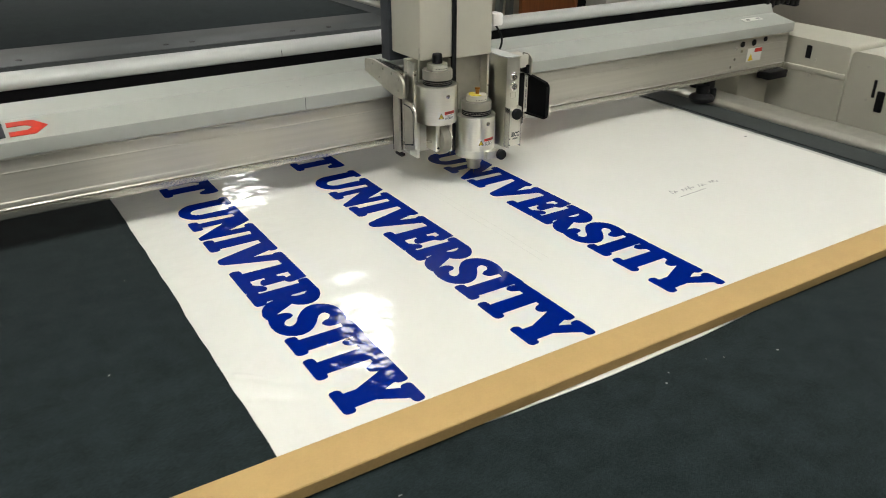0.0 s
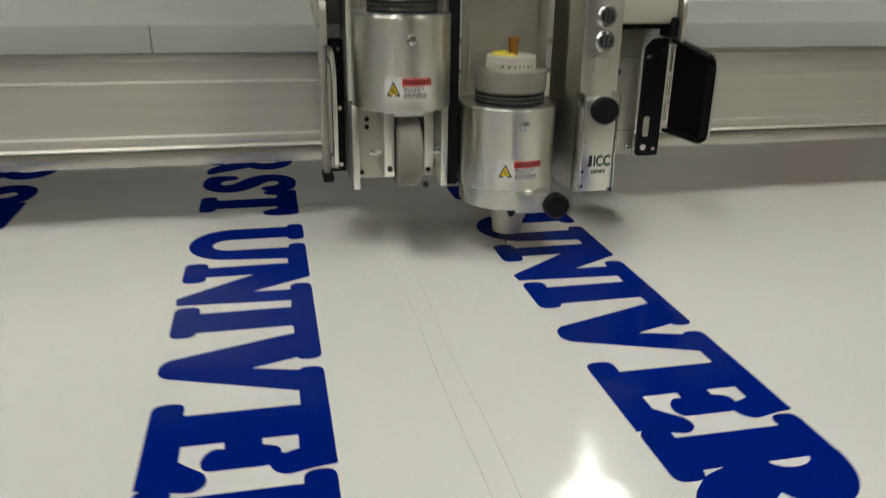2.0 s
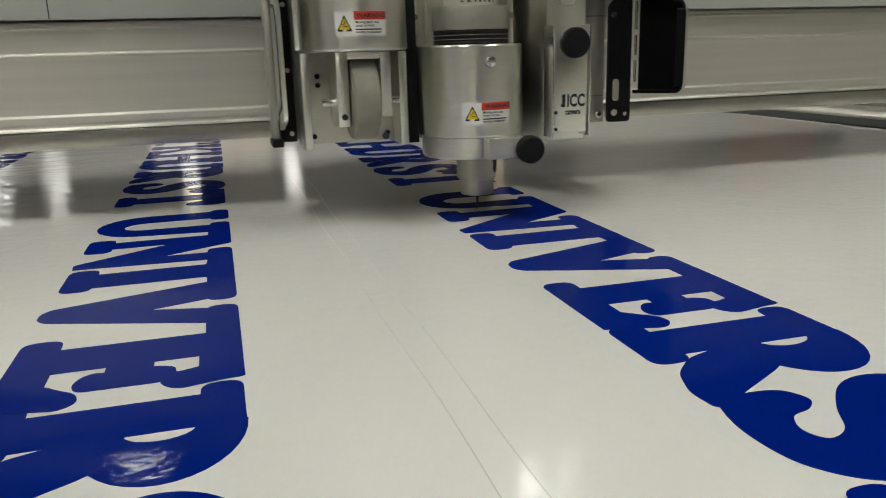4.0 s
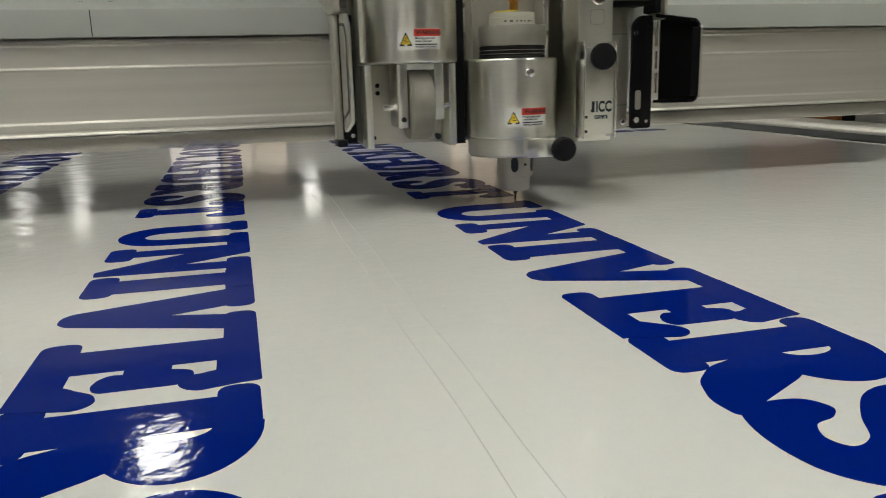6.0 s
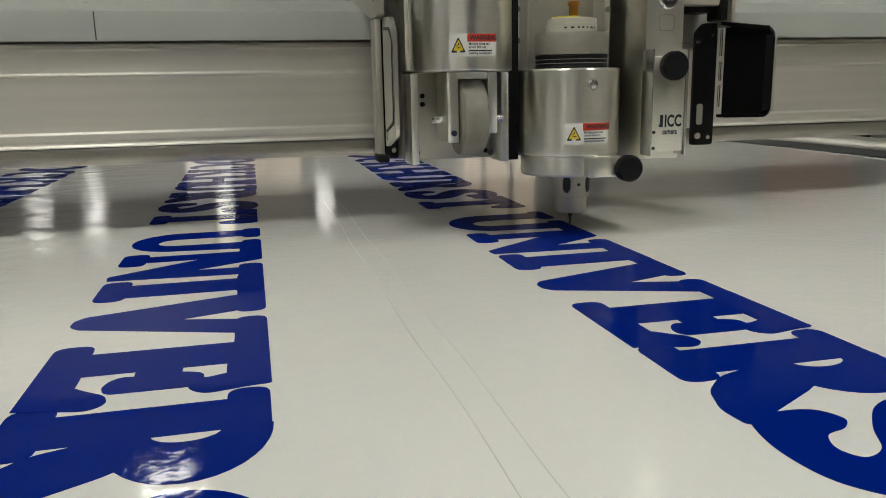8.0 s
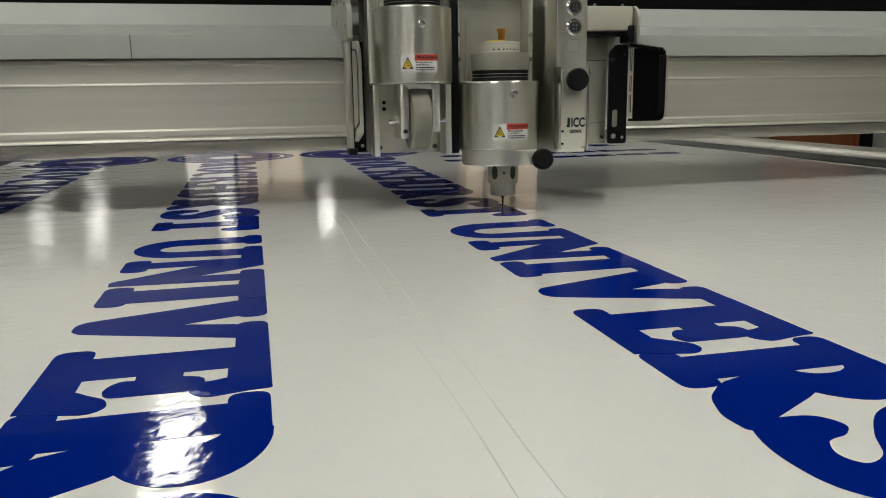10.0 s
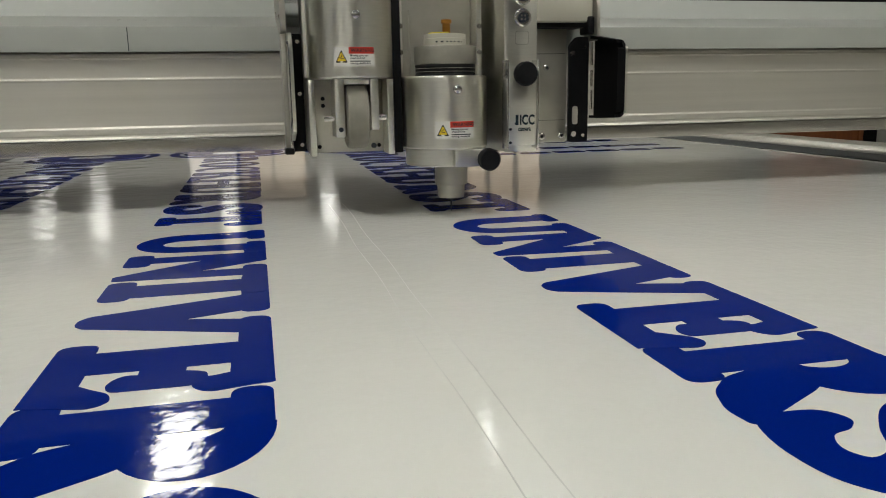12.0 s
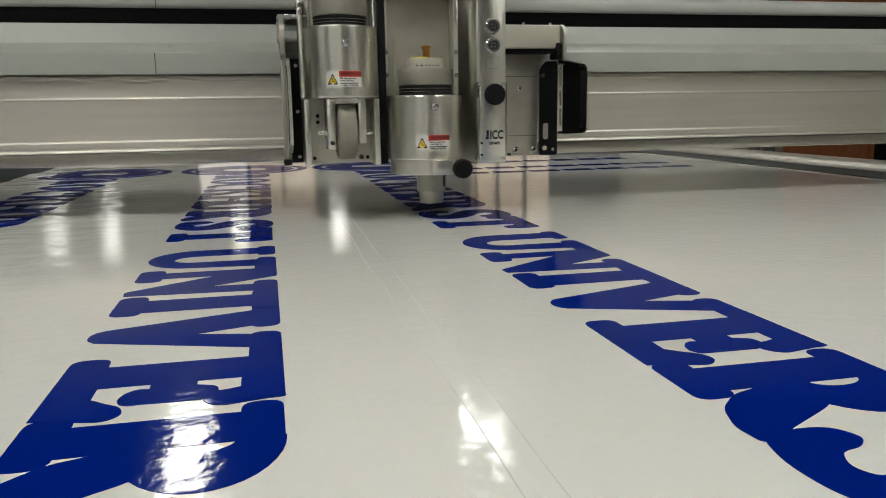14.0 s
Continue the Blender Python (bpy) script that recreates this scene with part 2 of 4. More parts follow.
def soft(pts, r, steps=5):
    """Round the corners of an outline by up to r."""
    out = []
    n = len(pts)
    for i in range(n):
        p, c, q = Vector(pts[i - 1]), Vector(pts[i]), Vector(pts[(i + 1) % n])
        d1, d2 = p - c, q - c
        k = min(r, 0.48 * d1.length, 0.48 * d2.length)
        a, b = c + d1.normalized() * k, c + d2.normalized() * k
        for s in range(steps + 1):
            t = s / steps
            out.append(tuple((1 - t) ** 2 * a + 2 * t * (1 - t) * c + t * t * b))
    return out


def rect(x0, x1, y0, y1):
    return [(x0, y0), (x1, y0), (x1, y1), (x0, y1)]


def finish(name, bm, material, smooth=True):
    me = bpy.data.meshes.new(name)
    if smooth:
        for f in bm.faces:
            f.smooth = True
        for e in bm.edges:
            if len(e.link_faces) == 2 and e.calc_face_angle(0) > 0.6:
                e.smooth = False
    bm.to_mesh(me)
    bm.free()
    for mm in material if isinstance(material, (list, tuple)) else [material]:
        me.materials.append(mm)
    return me


def part(name, bm, material, parent, label=""):
    """Link a bmesh as one mesh under a thing or under one of its parts."""
    ob = new(name, finish(name, bm, material))
    ob.parent = parent
    return tagged(ob, label) if label else ob


def thing(name, label, category, group="", kind="", at=(0, 0, 0)):
    ob = new(name)
    ob.location = at
    return tagged(ob, label, category, group, kind)


def solid(name, bm, material, label, category, group="", kind=""):
    return tagged(new(name, finish(name, bm, material)), label, category, group, kind)


def B():
    return bmesh.new()


# ---- room ----
FLOOR = -0.92
solid("floor", box(B(), -8, 6, -8, 20, FLOOR - 0.1, FLOOR), CONCRETE, "worn grey concrete workshop floor", "floor", kind="structure")
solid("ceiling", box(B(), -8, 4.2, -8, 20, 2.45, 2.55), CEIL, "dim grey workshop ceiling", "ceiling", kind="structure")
bm = B()
for x0, x1, z0, z1 in ((-8, -2.05, FLOOR, 2.45), (0.91, 4.2, FLOOR, 2.45), (-2.05, 0.91, FLOOR, 0.25), (-2.05, 0.91, 2.36, 2.45)):
    box(bm, x0, x1, 20, 20.2, z0, z1)
solid("wall_north", bm, WALL, "beige plaster wall far behind the table", "wall", kind="structure")
solid("wall_south", box(B(), -8, 4.2, -8.2, -8, FLOOR, 2.45), WALL, "beige plaster wall", "wall", kind="structure")
solid("wall_west", box(B(), -8.2, -8, -8, 20, FLOOR, 2.45), WALL, "beige plaster wall", "wall", kind="structure")
bm = B()
for y0, y1, z0, z1 in ((-8, 8.0, FLOOR, 2.45), (18.6, 20, FLOOR, 2.45), (8.0, 18.6, FLOOR, 0.35), (8.0, 18.6, 2.36, 2.45)):
    box(bm, 4.2, 4.4, y0, y1, z0, z1)
solid("wall_east", bm, WALL, "beige plaster wall beside the machine", "wall", kind="structure")


def ceiling_lamp(glow, state):
    root = thing("ceiling_light", "lit rectangular ceiling light with white frame", "light", "ceiling lights")
    bm = B()
    for x0, x1, y0, y1 in ((-0.18, 0.18, -0.76, -0.73), (-0.18, 0.18, 0.73, 0.76), (-0.18, -0.15, -0.73, 0.73), (0.15, 0.18, -0.73, 0.73)):
        box(bm, x0, x1, y0, y1, -0.045, 0.0)
    part("frame", bm, PAINT, root)
    part("diffuser", box(B(), -0.15, 0.15, -0.73, 0.73, -0.035, -0.005), glow, root, state)
    return root


lamp = ceiling_lamp(LIGHT, "glowing white diffuser")
LAMPS = [(-1.0, -0.75), (1.25, -0.75), (-3.3, -0.75), (-1.03, 5.4)]
lamp.location = (*LAMPS[0], 2.45)
for lx, ly in LAMPS[1:]:
    copy_thing(lamp, pose(lx, ly, 2.45))
mid = ceiling_lamp(LIGHT_MID, "softly glowing white diffuser")
mid.location = (-1.0, -4.4, 2.45)
copy_thing(mid, pose(-3.3, -4.4, 2.45))
dim = ceiling_lamp(LIGHT_DIM, "yellowed, dimly glowing diffuser")
dim.location = (-0.98, 17.0, 2.45)
for lx, ly in ((-3.57, 17.0), (-4.65, 17.0), (1.16, 17.0)):
    copy_thing(dim, pose(lx, ly, 2.45))
near = ceiling_lamp(LIGHT_NEAR, "brightly glowing white diffuser")
near.location = (1.17, 2.95, 2.45)
copy_thing(near, pose(1.17, 5.55, 2.45))

# ---- cutting table ----
table = thing("cutting_table", "long flatbed cutting table with black felt bed", "table")
part("bed", box(B(), -1.32, 0.905, -1.7, 2.14, -0.06, -0.002, 0.002), FELT, table, "black felt bed with lint")
part("far_bed", box(B(), -1.32, 0.905, 2.49, 4.2, -0.06, -0.006, 0.002), FELT, table, "black felt bed with lint")
bm = B()
box(bm, -1.32, 0.905, 2.142, 2.488, -0.06, -0.001, 0.003)
part("joint_strip", bm, STRIP, table, "slate grey metal strip across the bed")
for sx in (-1.05, -0.86, -0.30, -0.19, 0.27, 0.45):
    part("strip_screw", cyl(B(), sx, 2.23, -0.001, 0.012, 0.002, seg=12), BLACK, table)
for nm, x0, x1 in (("side_rail", 0.928, 1.045), ("side_rail", -1.46, -1.345)):
    bm = B()
    prism(bm, soft([(x0, -0.09), (x1, -0.09), (x1, 0.004), (x1 - 0.012, 0.012), (x0 + 0.02, 0.012), (x0, 0.002)], 0.006, 3), -1.7, 4.1, "y")
    part(nm, bm, ALU_PLATE, table, "grey aluminium rail along the bed")
part("edge_strip", box(B(), .802, .9045, -1.7, 4.1, -0.0019, 0.0002), STRIP, table, "slate grey margin strip of the bed")
part("rail_gap", box(B(), 0.905, 0.928, -1.7, 4.1, -0.06, -0.014), STRIP, table)
part("table_body", box(B(), -1.40, 0.99, -1.65, 4.05, -0.45, -0.062, 0.01), PAINT, table)
for lx in (-1.25, 0.85):
    for ly in (-1.4, 1.2, 3.8):
        part("leg", box(B(), lx - 0.06, lx + 0.06, ly - 0.06, ly + 0.06, FLOOR, -0.45, 0.008), PAINT, table)

# lint on the felt
rng = random.Random(5)
bm = B()
for i in range(110):
    x, y = rng.uniform(-1.25, 0.88), rng.uniform(-1.3, 1.2)
    if y < -0.55 or x < -0.9:
        a, s = rng.uniform(0, 3.1), rng.uniform(0.0003, 0.0010)
        l = s * rng.uniform(1, 4)
        pts = [(x + math.cos(a) * l * u - math.sin(a) * s * w, y + math.sin(a) * l * u + math.cos(a) * s * w) for u, w in ((-1, -.4), (1, -.4), (1, .4), (-1, .4))]
        prism(bm, pts, -0.0018, -0.0008)
lint = new("lint", finish("lint", bm, GREY_INK))
tagged(lint, "pale lint specks on the black felt", "lint", kind="stuff")

# ---- printed vinyl sheet ----
sheet = thing("vinyl_sheet", "glossy white vinyl sheet with blue lettering on the bed", "sheet")
bm = B()


def edge_x(y, side):
    """Where the cut edge of the film runs at y."""
    if side < 0:
        return float(np.interp(y, [-0.5, -0.2, 0.159, 0.57, 1.45, 1.92], [-0.866, -0.867, -0.862, -0.862, -0.872, -0.869])) + 0.0006 * math.sin(y * 31) + 0.0004 * math.sin(y * 77)
    return float(np.interp(y, [-0.5, 0.0, 0.6, 1.2, 1.9], [0.772, 0.778, 0.786, 0.792, 0.799]))


def lift(x, y):
    """The film's height: flat under the print, rippled along its free edge."""
    d = max(0.0, (-0.782 - x) / 0.085)
    z = d * d * (0.0012 + 0.0012 * math.sin(y * 17 + 1.2 * math.sin(y * 7)) + 0.0005 * math.sin(y * 51 + x * 30))
    far = max(0.0, (y - 1.84) / 0.08)
    for x0, x1, y0, y1, h in ((-0.866, -0.764, -0.235, -0.300, 0.0042), (-0.866, -0.764, -0.300, -0.345, 0.0030), (-0.866, -0.764, 0.117, 0.094, 0.0010)):
        if x < x1:
            u = (x - x0) / (x1 - x0)
            yc = y0 + (y1 - y0) * u + 0.006 * math.sin(u * 7)
            z = max(z, 0.0) + h * (1 - u) ** 0.7 * max(0.0, min(1.0, 8 * u)) * math.exp(-((y - yc) / 0.011) ** 2)
    return max(0.0, z) + 0.004 * far * far * (1 + 0.6 * math.sin(x * 19))


front = [(-0.866, -0.490), (-0.70, -0.505), (-0.57, -0.519), (-0.38, -0.527), (-0.18, -0.526), (0.045, -0.515), (0.35, -0.495), (0.79, -0.490)]
NX, NY = 150, 300
rows_ = []
for j in range(NY + 1):
    row = []
    for i in range(NX + 1):
        u, v = (i / NX) ** 1.5, (j / NY) ** 1.5
        xm = -0.866 + 1.65 * u
        y0 = float(np.interp(xm, [p[0] for p in front], [p[1] for p in front]))
        y1 = float(np.interp(xm, [-0.87, 0.26, 0.8], [1.92, 1.90, 1.78]))
        y = y0 + (y1 - y0) * v
        x = edge_x(y, -1) * (1 - u) + edge_x(y, 1) * u
        row.append((bm.verts.new((x, y, lift(x, y))), bm.verts.new((x, y, lift(x, y) - 0.0012))))
    rows_.append(row)
for j in range(NY):
    for i in range(NX):
        q = (rows_[j][i], rows_[j][i + 1], rows_[j + 1][i + 1], rows_[j + 1][i])
        bm.faces.new([k[0] for k in q])
        bm.faces.new([k[1] for k in reversed(q)])
rim = [rows_[0][i] for i in range(NX + 1)] + [rows_[j][NX] for j in range(1, NY + 1)] + [rows_[NY][i] for i in range(NX - 1, -1, -1)] + [rows_[j][0] for j in range(NY - 1, 0, -1)]
for a, c in zip(rim, rim[1:] + rim[:1]):
    bm.faces.new((a[0], a[1], c[1], c[0]))
part("film", bm, WHITE_VINYL, sheet, "glossy white film, slightly wavy")

CAP = 0.1185


def arc(cx, cy, rx, ry, a0, a1, n=18):
    return [(cx + rx * math.cos(radians(a0 + (a1 - a0) * i / n)), cy + ry * math.sin(radians(a0 + (a1 - a0) * i / n))) for i in range(n + 1)]


def ribbon(path, widths):
    """An outline along a path with its own half width at each point."""
    left, right = [], []
    for i, p in enumerate(path):
        a, b = path[max(i - 1, 0)], path[min(i + 1, len(path) - 1)]
        d = Vector((b[0] - a[0], b[1] - a[1])).normalized()
        w = widths[i]
        left.append((p[0] - d.y * w, p[1] + d.x * w))
        right.append((p[0] + d.y * w, p[1] - d.x * w))
    return left + right[::-1]


def smooth_loop(pts, steps=5):
    """A closed curve through the given points."""
    out, n = [], len(pts)
    for i in range(n):
        p0, p1, p2, p3 = (Vector(pts[(i + k - 1) % n]) for k in range(4))
        for j in range(steps):
            t = j / steps
            q = 0.5 * (2 * p1 + (p2 - p0) * t + (2 * p0 - 5 * p1 + 4 * p2 - p3) * t * t + (3 * p1 - p0 - 3 * p2 + p3) * t ** 3)
            out.append((q.x, q.y))
    return out


def s_strokes():
    half = [(.10, .05), (.075, .19), (.10, .315), (.195, .365), (.26, .31), (.29, .22), (.385, .172), (.465, .215), (.425, .315),
            (.28, .41), (.135, .55), (.085, .70), (.135, .85), (.27, .965), (.45, 1.0), (.62, .985)]
    return [smooth_loop(half + [(.84 - u, .98 - v) for u, v in half])]


def glyph(c):
    """Strokes of a heavy rounded slab letter, in cap heights: u along the line, v up."""
    s = 0.075
    if c == "I":
        return [soft(rect(0, .49, 0, .18), s), rect(.12, .425, .05, .95), soft(rect(0, .50, .83, 1), s)]
    if c == "U":
        return [soft(rect(.02, .445, .85, 1), s), soft(rect(.555, 1.0, .85, 1), s), rect(.09, .37, .35, .95), [(.645, .35), (.86, .35), (.92, .95), (.645, .95)],
                arc(.475, .36, .385, .37, 180, 360) + arc(.507, .36, .138, .165, 360, 180)]
    if c == "N":
        return [soft(rect(.165, .577, 0, .185), s), rect(.27, .474, .05, .95), soft(rect(-.06, .56, .835, 1), s),
                soft([(.30, 1.0), (.585, 1.0), (.825, .54), (.985, .0), (.865, -.012), (.47, .56), (.30, .82)], .03),
                [(.82, .5), (.93, .0), (.985, .0), (1.04, .95), (.83, .95)], soft(rect(.715, 1.14, .835, 1), s)]
    if c == "V":
        return [soft(rect(-.02, .53, .835, 1), s), soft([(.095, .98), (.45, .98), (.60, .50), (.625, .03), (.56, -.017), (.46, -.015), (.395, .03)], .03),
                soft([(.56, .45), (.69, .95), (.95, .95), (.62, .02)], .02), soft(rect(.63, 1.07, .835, 1), s)]
    if c == "E":
        return [soft(rect(.015, .32, 0, .185), s), rect(.2, .79, 0, .195), rect(.155, .455, .05, .95), soft(rect(-.02, .5, .835, 1), s),
                rect(.3, .745, .81, 1.0), soft([(.58, .02), (.79, .0), (.83, .17), (.86, .29), (.80, .355), (.71, .335), (.655, .26), (.58, .185)], .05, 6),
                soft([(.575, .98), (.752, 1.005), (.758, .92), (.797, .74), (.765, .685), (.70, .65), (.61, .70), (.612, .74), (.58, .82)], .03, 4),
                rect(.44, .58, .42, .62), soft([(.52, .42), (.51, .37), (.55, .325), (.63, .30), (.70, .33), (.702, .66), (.66, .72), (.55, .715), (.51, .62)], .04, 5)]
    if c == "R":
        return [soft(rect(-.01, .455, 0, .185), s), rect(.09, .378, .05, .95), soft(rect(-.015, .5, .82, .99), s),
                arc(.365, .70, .39, .295, 90, -90) + [(.36, .42), (.36, .555)] + arc(.365, .685, .082, .125, -90, 90) + [(.36, .82), (.36, .995)],
                soft([(.36, .36), (.425, .17), (.55, .045), (.72, -.015), (.86, .0), (.875, .04), (.785, .19), (.64, .45), (.58, .52), (.36, .52)], .05, 6)]
    if c == "S":
        return s_strokes()
    if c == "T":
        return [soft(rect(.18, .69, 0, .165), s), rect(.305, .60, .05, .95), rect(.06, .84, .775, .985),
                soft([(.03, .985), (.22, .985), (.21, .77), (.155, .655), (.06, .63), (.0, .72), (.04, .86)], .035),
                soft([(.68, .985), (.87, .985), (.90, .90), (.90, .74), (.85, .64), (.75, .63), (.70, .70), (.67, .77)], .035)]
    if c == "Y":
        return [soft(rect(.23, .735, -.01, .155), s), rect(.335, .645, .05, .45),
                soft([(.05, .97), (.42, .97), (.47, .76), (.525, .63), (.645, .435), (.645, .33), (.335, .33), (.14, .77)], .02),
                soft([(.52, .62), (.61, .81), (.85, .81), (.64, .435), (.5, .4)], .02), soft(rect(.03, .505, .80, .985), s), soft(rect(.55, .95, .80, .965), s)]
    if c == "H":
        return [soft(rect(0, .44, 0, .17), s), rect(.08, .36, .05, .95), soft(rect(0, .44, .84, 1), s), rect(.3, .8, .42, .58),
                soft(rect(.64, 1.08, 0, .17), s), rect(.72, 1.0, .05, .95), soft(rect(.64, 1.08, .84, 1), s)]
    if c == "K":
        return [soft(rect(0, .44, 0, .17), s), rect(.08, .36, .05, .95), soft(rect(0, .44, .84, 1), s),
                [(.34, .42), (.46, .40), (.86, .92), (.70, .92)], [(.42, .56), (.58, .64), (1.0, .08), (.70, .08)],
                soft(rect(.60, .96, .85, 1), s), soft(rect(.60, 1.06, 0, .16), s)]
    if c in "OC":
        if c == "O":
            return [arc(.45, .5, .45, .51, 90, 270) + arc(.45, .5, .15, .38, 270, 90), arc(.45, .5, .45, .51, 90, -90) + arc(.45, .5, .15, .38, -90, 90)]
        return [arc(.45, .5, .45, .51, 70, 300, 24) + arc(.47, .5, .16, .38, 300, 70, 24), soft(rect(.62, .80, .62, .98), .06)]
    return []


# letter, and where it starts along the line
WORDS = [("R", -1.425), ("O", -1.315), ("C", -1.205), ("K", -1.105), ("H", -0.985), ("U", -0.895), ("R", -0.780), ("S", -0.675), ("T", -0.590),
         ("U", -0.452), ("N", -0.364), ("I", -0.2425), ("V", -0.1955), ("E", -0.0885), ("R", 0.0045), ("S", 0.089), ("I", 0.1745),
         ("T", 0.2245), ("Y", 0.3115)]
meshes = {}
for c in sorted({w[0] for w in WORDS}):
    bm = B()
    for i, st in enumerate(glyph(c)):
        # line direction is -y, letter tops point to +x
        prism(bm, [(v * CAP, -u * CAP) for u, v in st], -0.0002, 0.00020 + 0.00002 * i)
    meshes[c] = finish("letter", bm, BLUE_VINYL)
for band in (-0.638, -0.3155, -0.002):
    for c, u in WORDS:
        ob = new("letter", meshes[c])
        ob.parent = sheet
        ob.location = (band - CAP, -u * 1.0135, 0.00016 * (WORDS.index((c, u)) % 2))
    # round emblem above the first word
    bm = B()
    ex, ey = band - 0.058, 1.605
    ring = [(0.150, 0.128), (0.118, 0.0)]
    for a, (ro, ri) in enumerate(ring):
        if ri:
            for k in range(2):
                prism(bm, arc(ex, ey, ro, ro, 180 * k, 180 * k + 180, 28) + arc(ex, ey, ri, ri, 180 * k + 180, 180 * k, 28), -0.0002, 0.0003)
        else:
            prism(bm, arc(ex, ey, ro, ro, 0, 354, 50), -0.0002, 0.0003)
    part("emblem", bm, BLUE_VINYL, sheet, "round blue emblem with white ring")
    part("emblem_mark", prism(B(), soft(rect(ex - 0.05, ex + 0.05, ey - 0.03, ey + 0.03), 0.02), 0.0003, 0.00045), WHITE_VINYL, sheet)
# rows of print at the far end
for x0, x1, y0, w in ((0.08, 0.655, 1.262, 0.045), (0.10, 0.66, 1.385, 0.05), (0.12, 0.64, 1.575, 0.06)):
    n = 7
    for i in range(n):
        a = x0 + (x1 - x0) * i / n
        part("print_block", prism(B(), soft(rect(a + 0.008, a + (x1 - x0) / n - 0.004, y0, y0 + w), 0.01, 2), -0.0002, 0.0003), BLUE_VINYL, sheet)
# faint ruled lines, pin holes and a handwritten note
for x0 in (-0.2155, -0.2325):
    line = []
    for i in range(33):
        y = 0.62 - 0.80 * i / 32
        line.append((x0 + 0.0010 * math.sin(i * 0.6 + x0 * 90) + 0.004 * max(0, y - 0.35), y))
    bm = B()
    prism(bm, ribbon(line, [0.00032] * len(line)), -0.0001, 0.00008)
    part("ruled_line", bm, GREY_INK, sheet, "faint grey ruled line")
for x, y in ((-0.859, 0.159), (0.729, 0.110)):
    part("pin_mark", lathe(B(), [(0.0035, 0), (0.0035, 0.0003)], x, y, 0.0, seg=12), INK, sheet)
bm = B()


def pen(bm, a, b, w=0.0007):
    d = Vector((b[0] - a[0], b[1] - a[1])).normalized()
    prism(bm, [(a[0] - d.y * w, a[1] + d.x * w), (a[0] + d.y * w, a[1] - d.x * w), (b[0] + d.y * w, b[1] - d.x * w), (b[0] - d.y * w, b[1] + d.x * w)], -0.0001, 0.00012)


pen(bm, (0.231, -0.102), (0.330, -0.096), 0.0006)
wr = random.Random(3)
for x0, n, hgt in ((0.236, 4, 0.030), (0.268, 7, 0.020), (0.322, 4, 0.016), (0.362, 5, 0.016)):
    px, py = x0, -0.082
    for i in range(n):
        qx, qy = px + wr.uniform(0.003, 0.0075), -0.083 + (hgt * wr.uniform(0.5, 1.0) if i % 2 == 0 else wr.uniform(0, 0.003))
        pen(bm, (px, py), (qx, qy))
        px, py = qx, qy
part("pen_note", bm, INK, sheet, "short handwritten pen strokes, underlined")

# ---- fibreboard batten ----
batten = thing("fibreboard_batten", "tan fibreboard strip weighing down the sheet", "batten", at=(-0.2, -0.4875, 0.0))
batten.rotation_euler = (0, 0, radians(-0.4))
part("board", box(B(), -1.25, 1.05, -0.0325, 0.0325, 0.0008, 0.019, 0.0012), MDF, batten)
part("sawn_edge", box(B(), -1.249, 1.049, -0.0334, -0.0322, 0.0016, 0.0178), MDF_EDGE, batten, "rough sawn edge")

# ---- gantry ----
GX0, GX1 = -1.40, 1.26
gantry = thing("gantry", "aluminium gantry beam spanning the cutting table", "gantry")
bm = B()
prism(bm, soft([(.116, .190), (.1165, .1865), (.1159, .1852), (.1159, .1840), (.1165, .1830), (.1165, .162), (.1158, .1605), (.1158, .1592), (.1165, .158), (.1165, .105),
                (.1152, .1025), (.1150, .0960), (.1156, .0950), (.1156, .0925), (.1138, .0915), (.1130, .0895), (.250, .0895), (.250, .254), (.206, .254), (.206, .190)], .0006, 2), GX0, GX1, "x")
part("beam", bm, ALU, gantry, "satin aluminium beam with long ridges")
bm = B()
prism(bm, soft([(.1142, .0885), (.1142, .0722), (.1150, .0716), (.249, .0716), (.249, .0885)], .0004, 2), GX0, GX1, "x")
part("lower_lip", bm, ALU_LIP, gantry, "smoother aluminium lower lip of the beam")
bm = B()
prism(bm, soft([(.1055, .1915), (.1075, .1915), (.1075, .2180), (.194, .2370), (.207, .2660), (.207, .268), (.192, .2390), (.1055, .2205)], .0011, 3), GX0, GX1 + 0.004, "x")
part("cover", bm, PAINT, gantry, "light grey painted cover")
part("cover_seam", box(B(), -.4572, -.4562, .1050, .1056, .1925, .2195), INK, gantry)
part("cable_channel", box(B(), GX0, GX1 - 0.02, .211, .268, .2545, .2895), BLACK_MATT, gantry, "black cable channel")
bm = B()
prism(bm, soft([(.206, .2890), (.270, .2890), (.270, .309), (.258, .316), (.223, .316), (.206, .307)], .008, 4), GX0, GX1 - 0.02, "x")
part("top_profile", bm, TUBE, gantry, "white rounded top profile")
part("profile_seam", box(B(), -.4630, -.4620, .2055, .2062, .2895, .306), INK, gantry)
for sx in (-0.473, -0.443):
    part("cover_screw", cyl(B(), sx, .166, .2312, 0.0042, 0.0016, seg=14), BLACK, gantry)
# bright mark on the cover: plain shapes
def slope(x, s):
    """A point on the sloped cover: s runs from its lower fold to the upper one."""
    return (x, .1065 + .0855 * s, .2205 + .0185 * s)


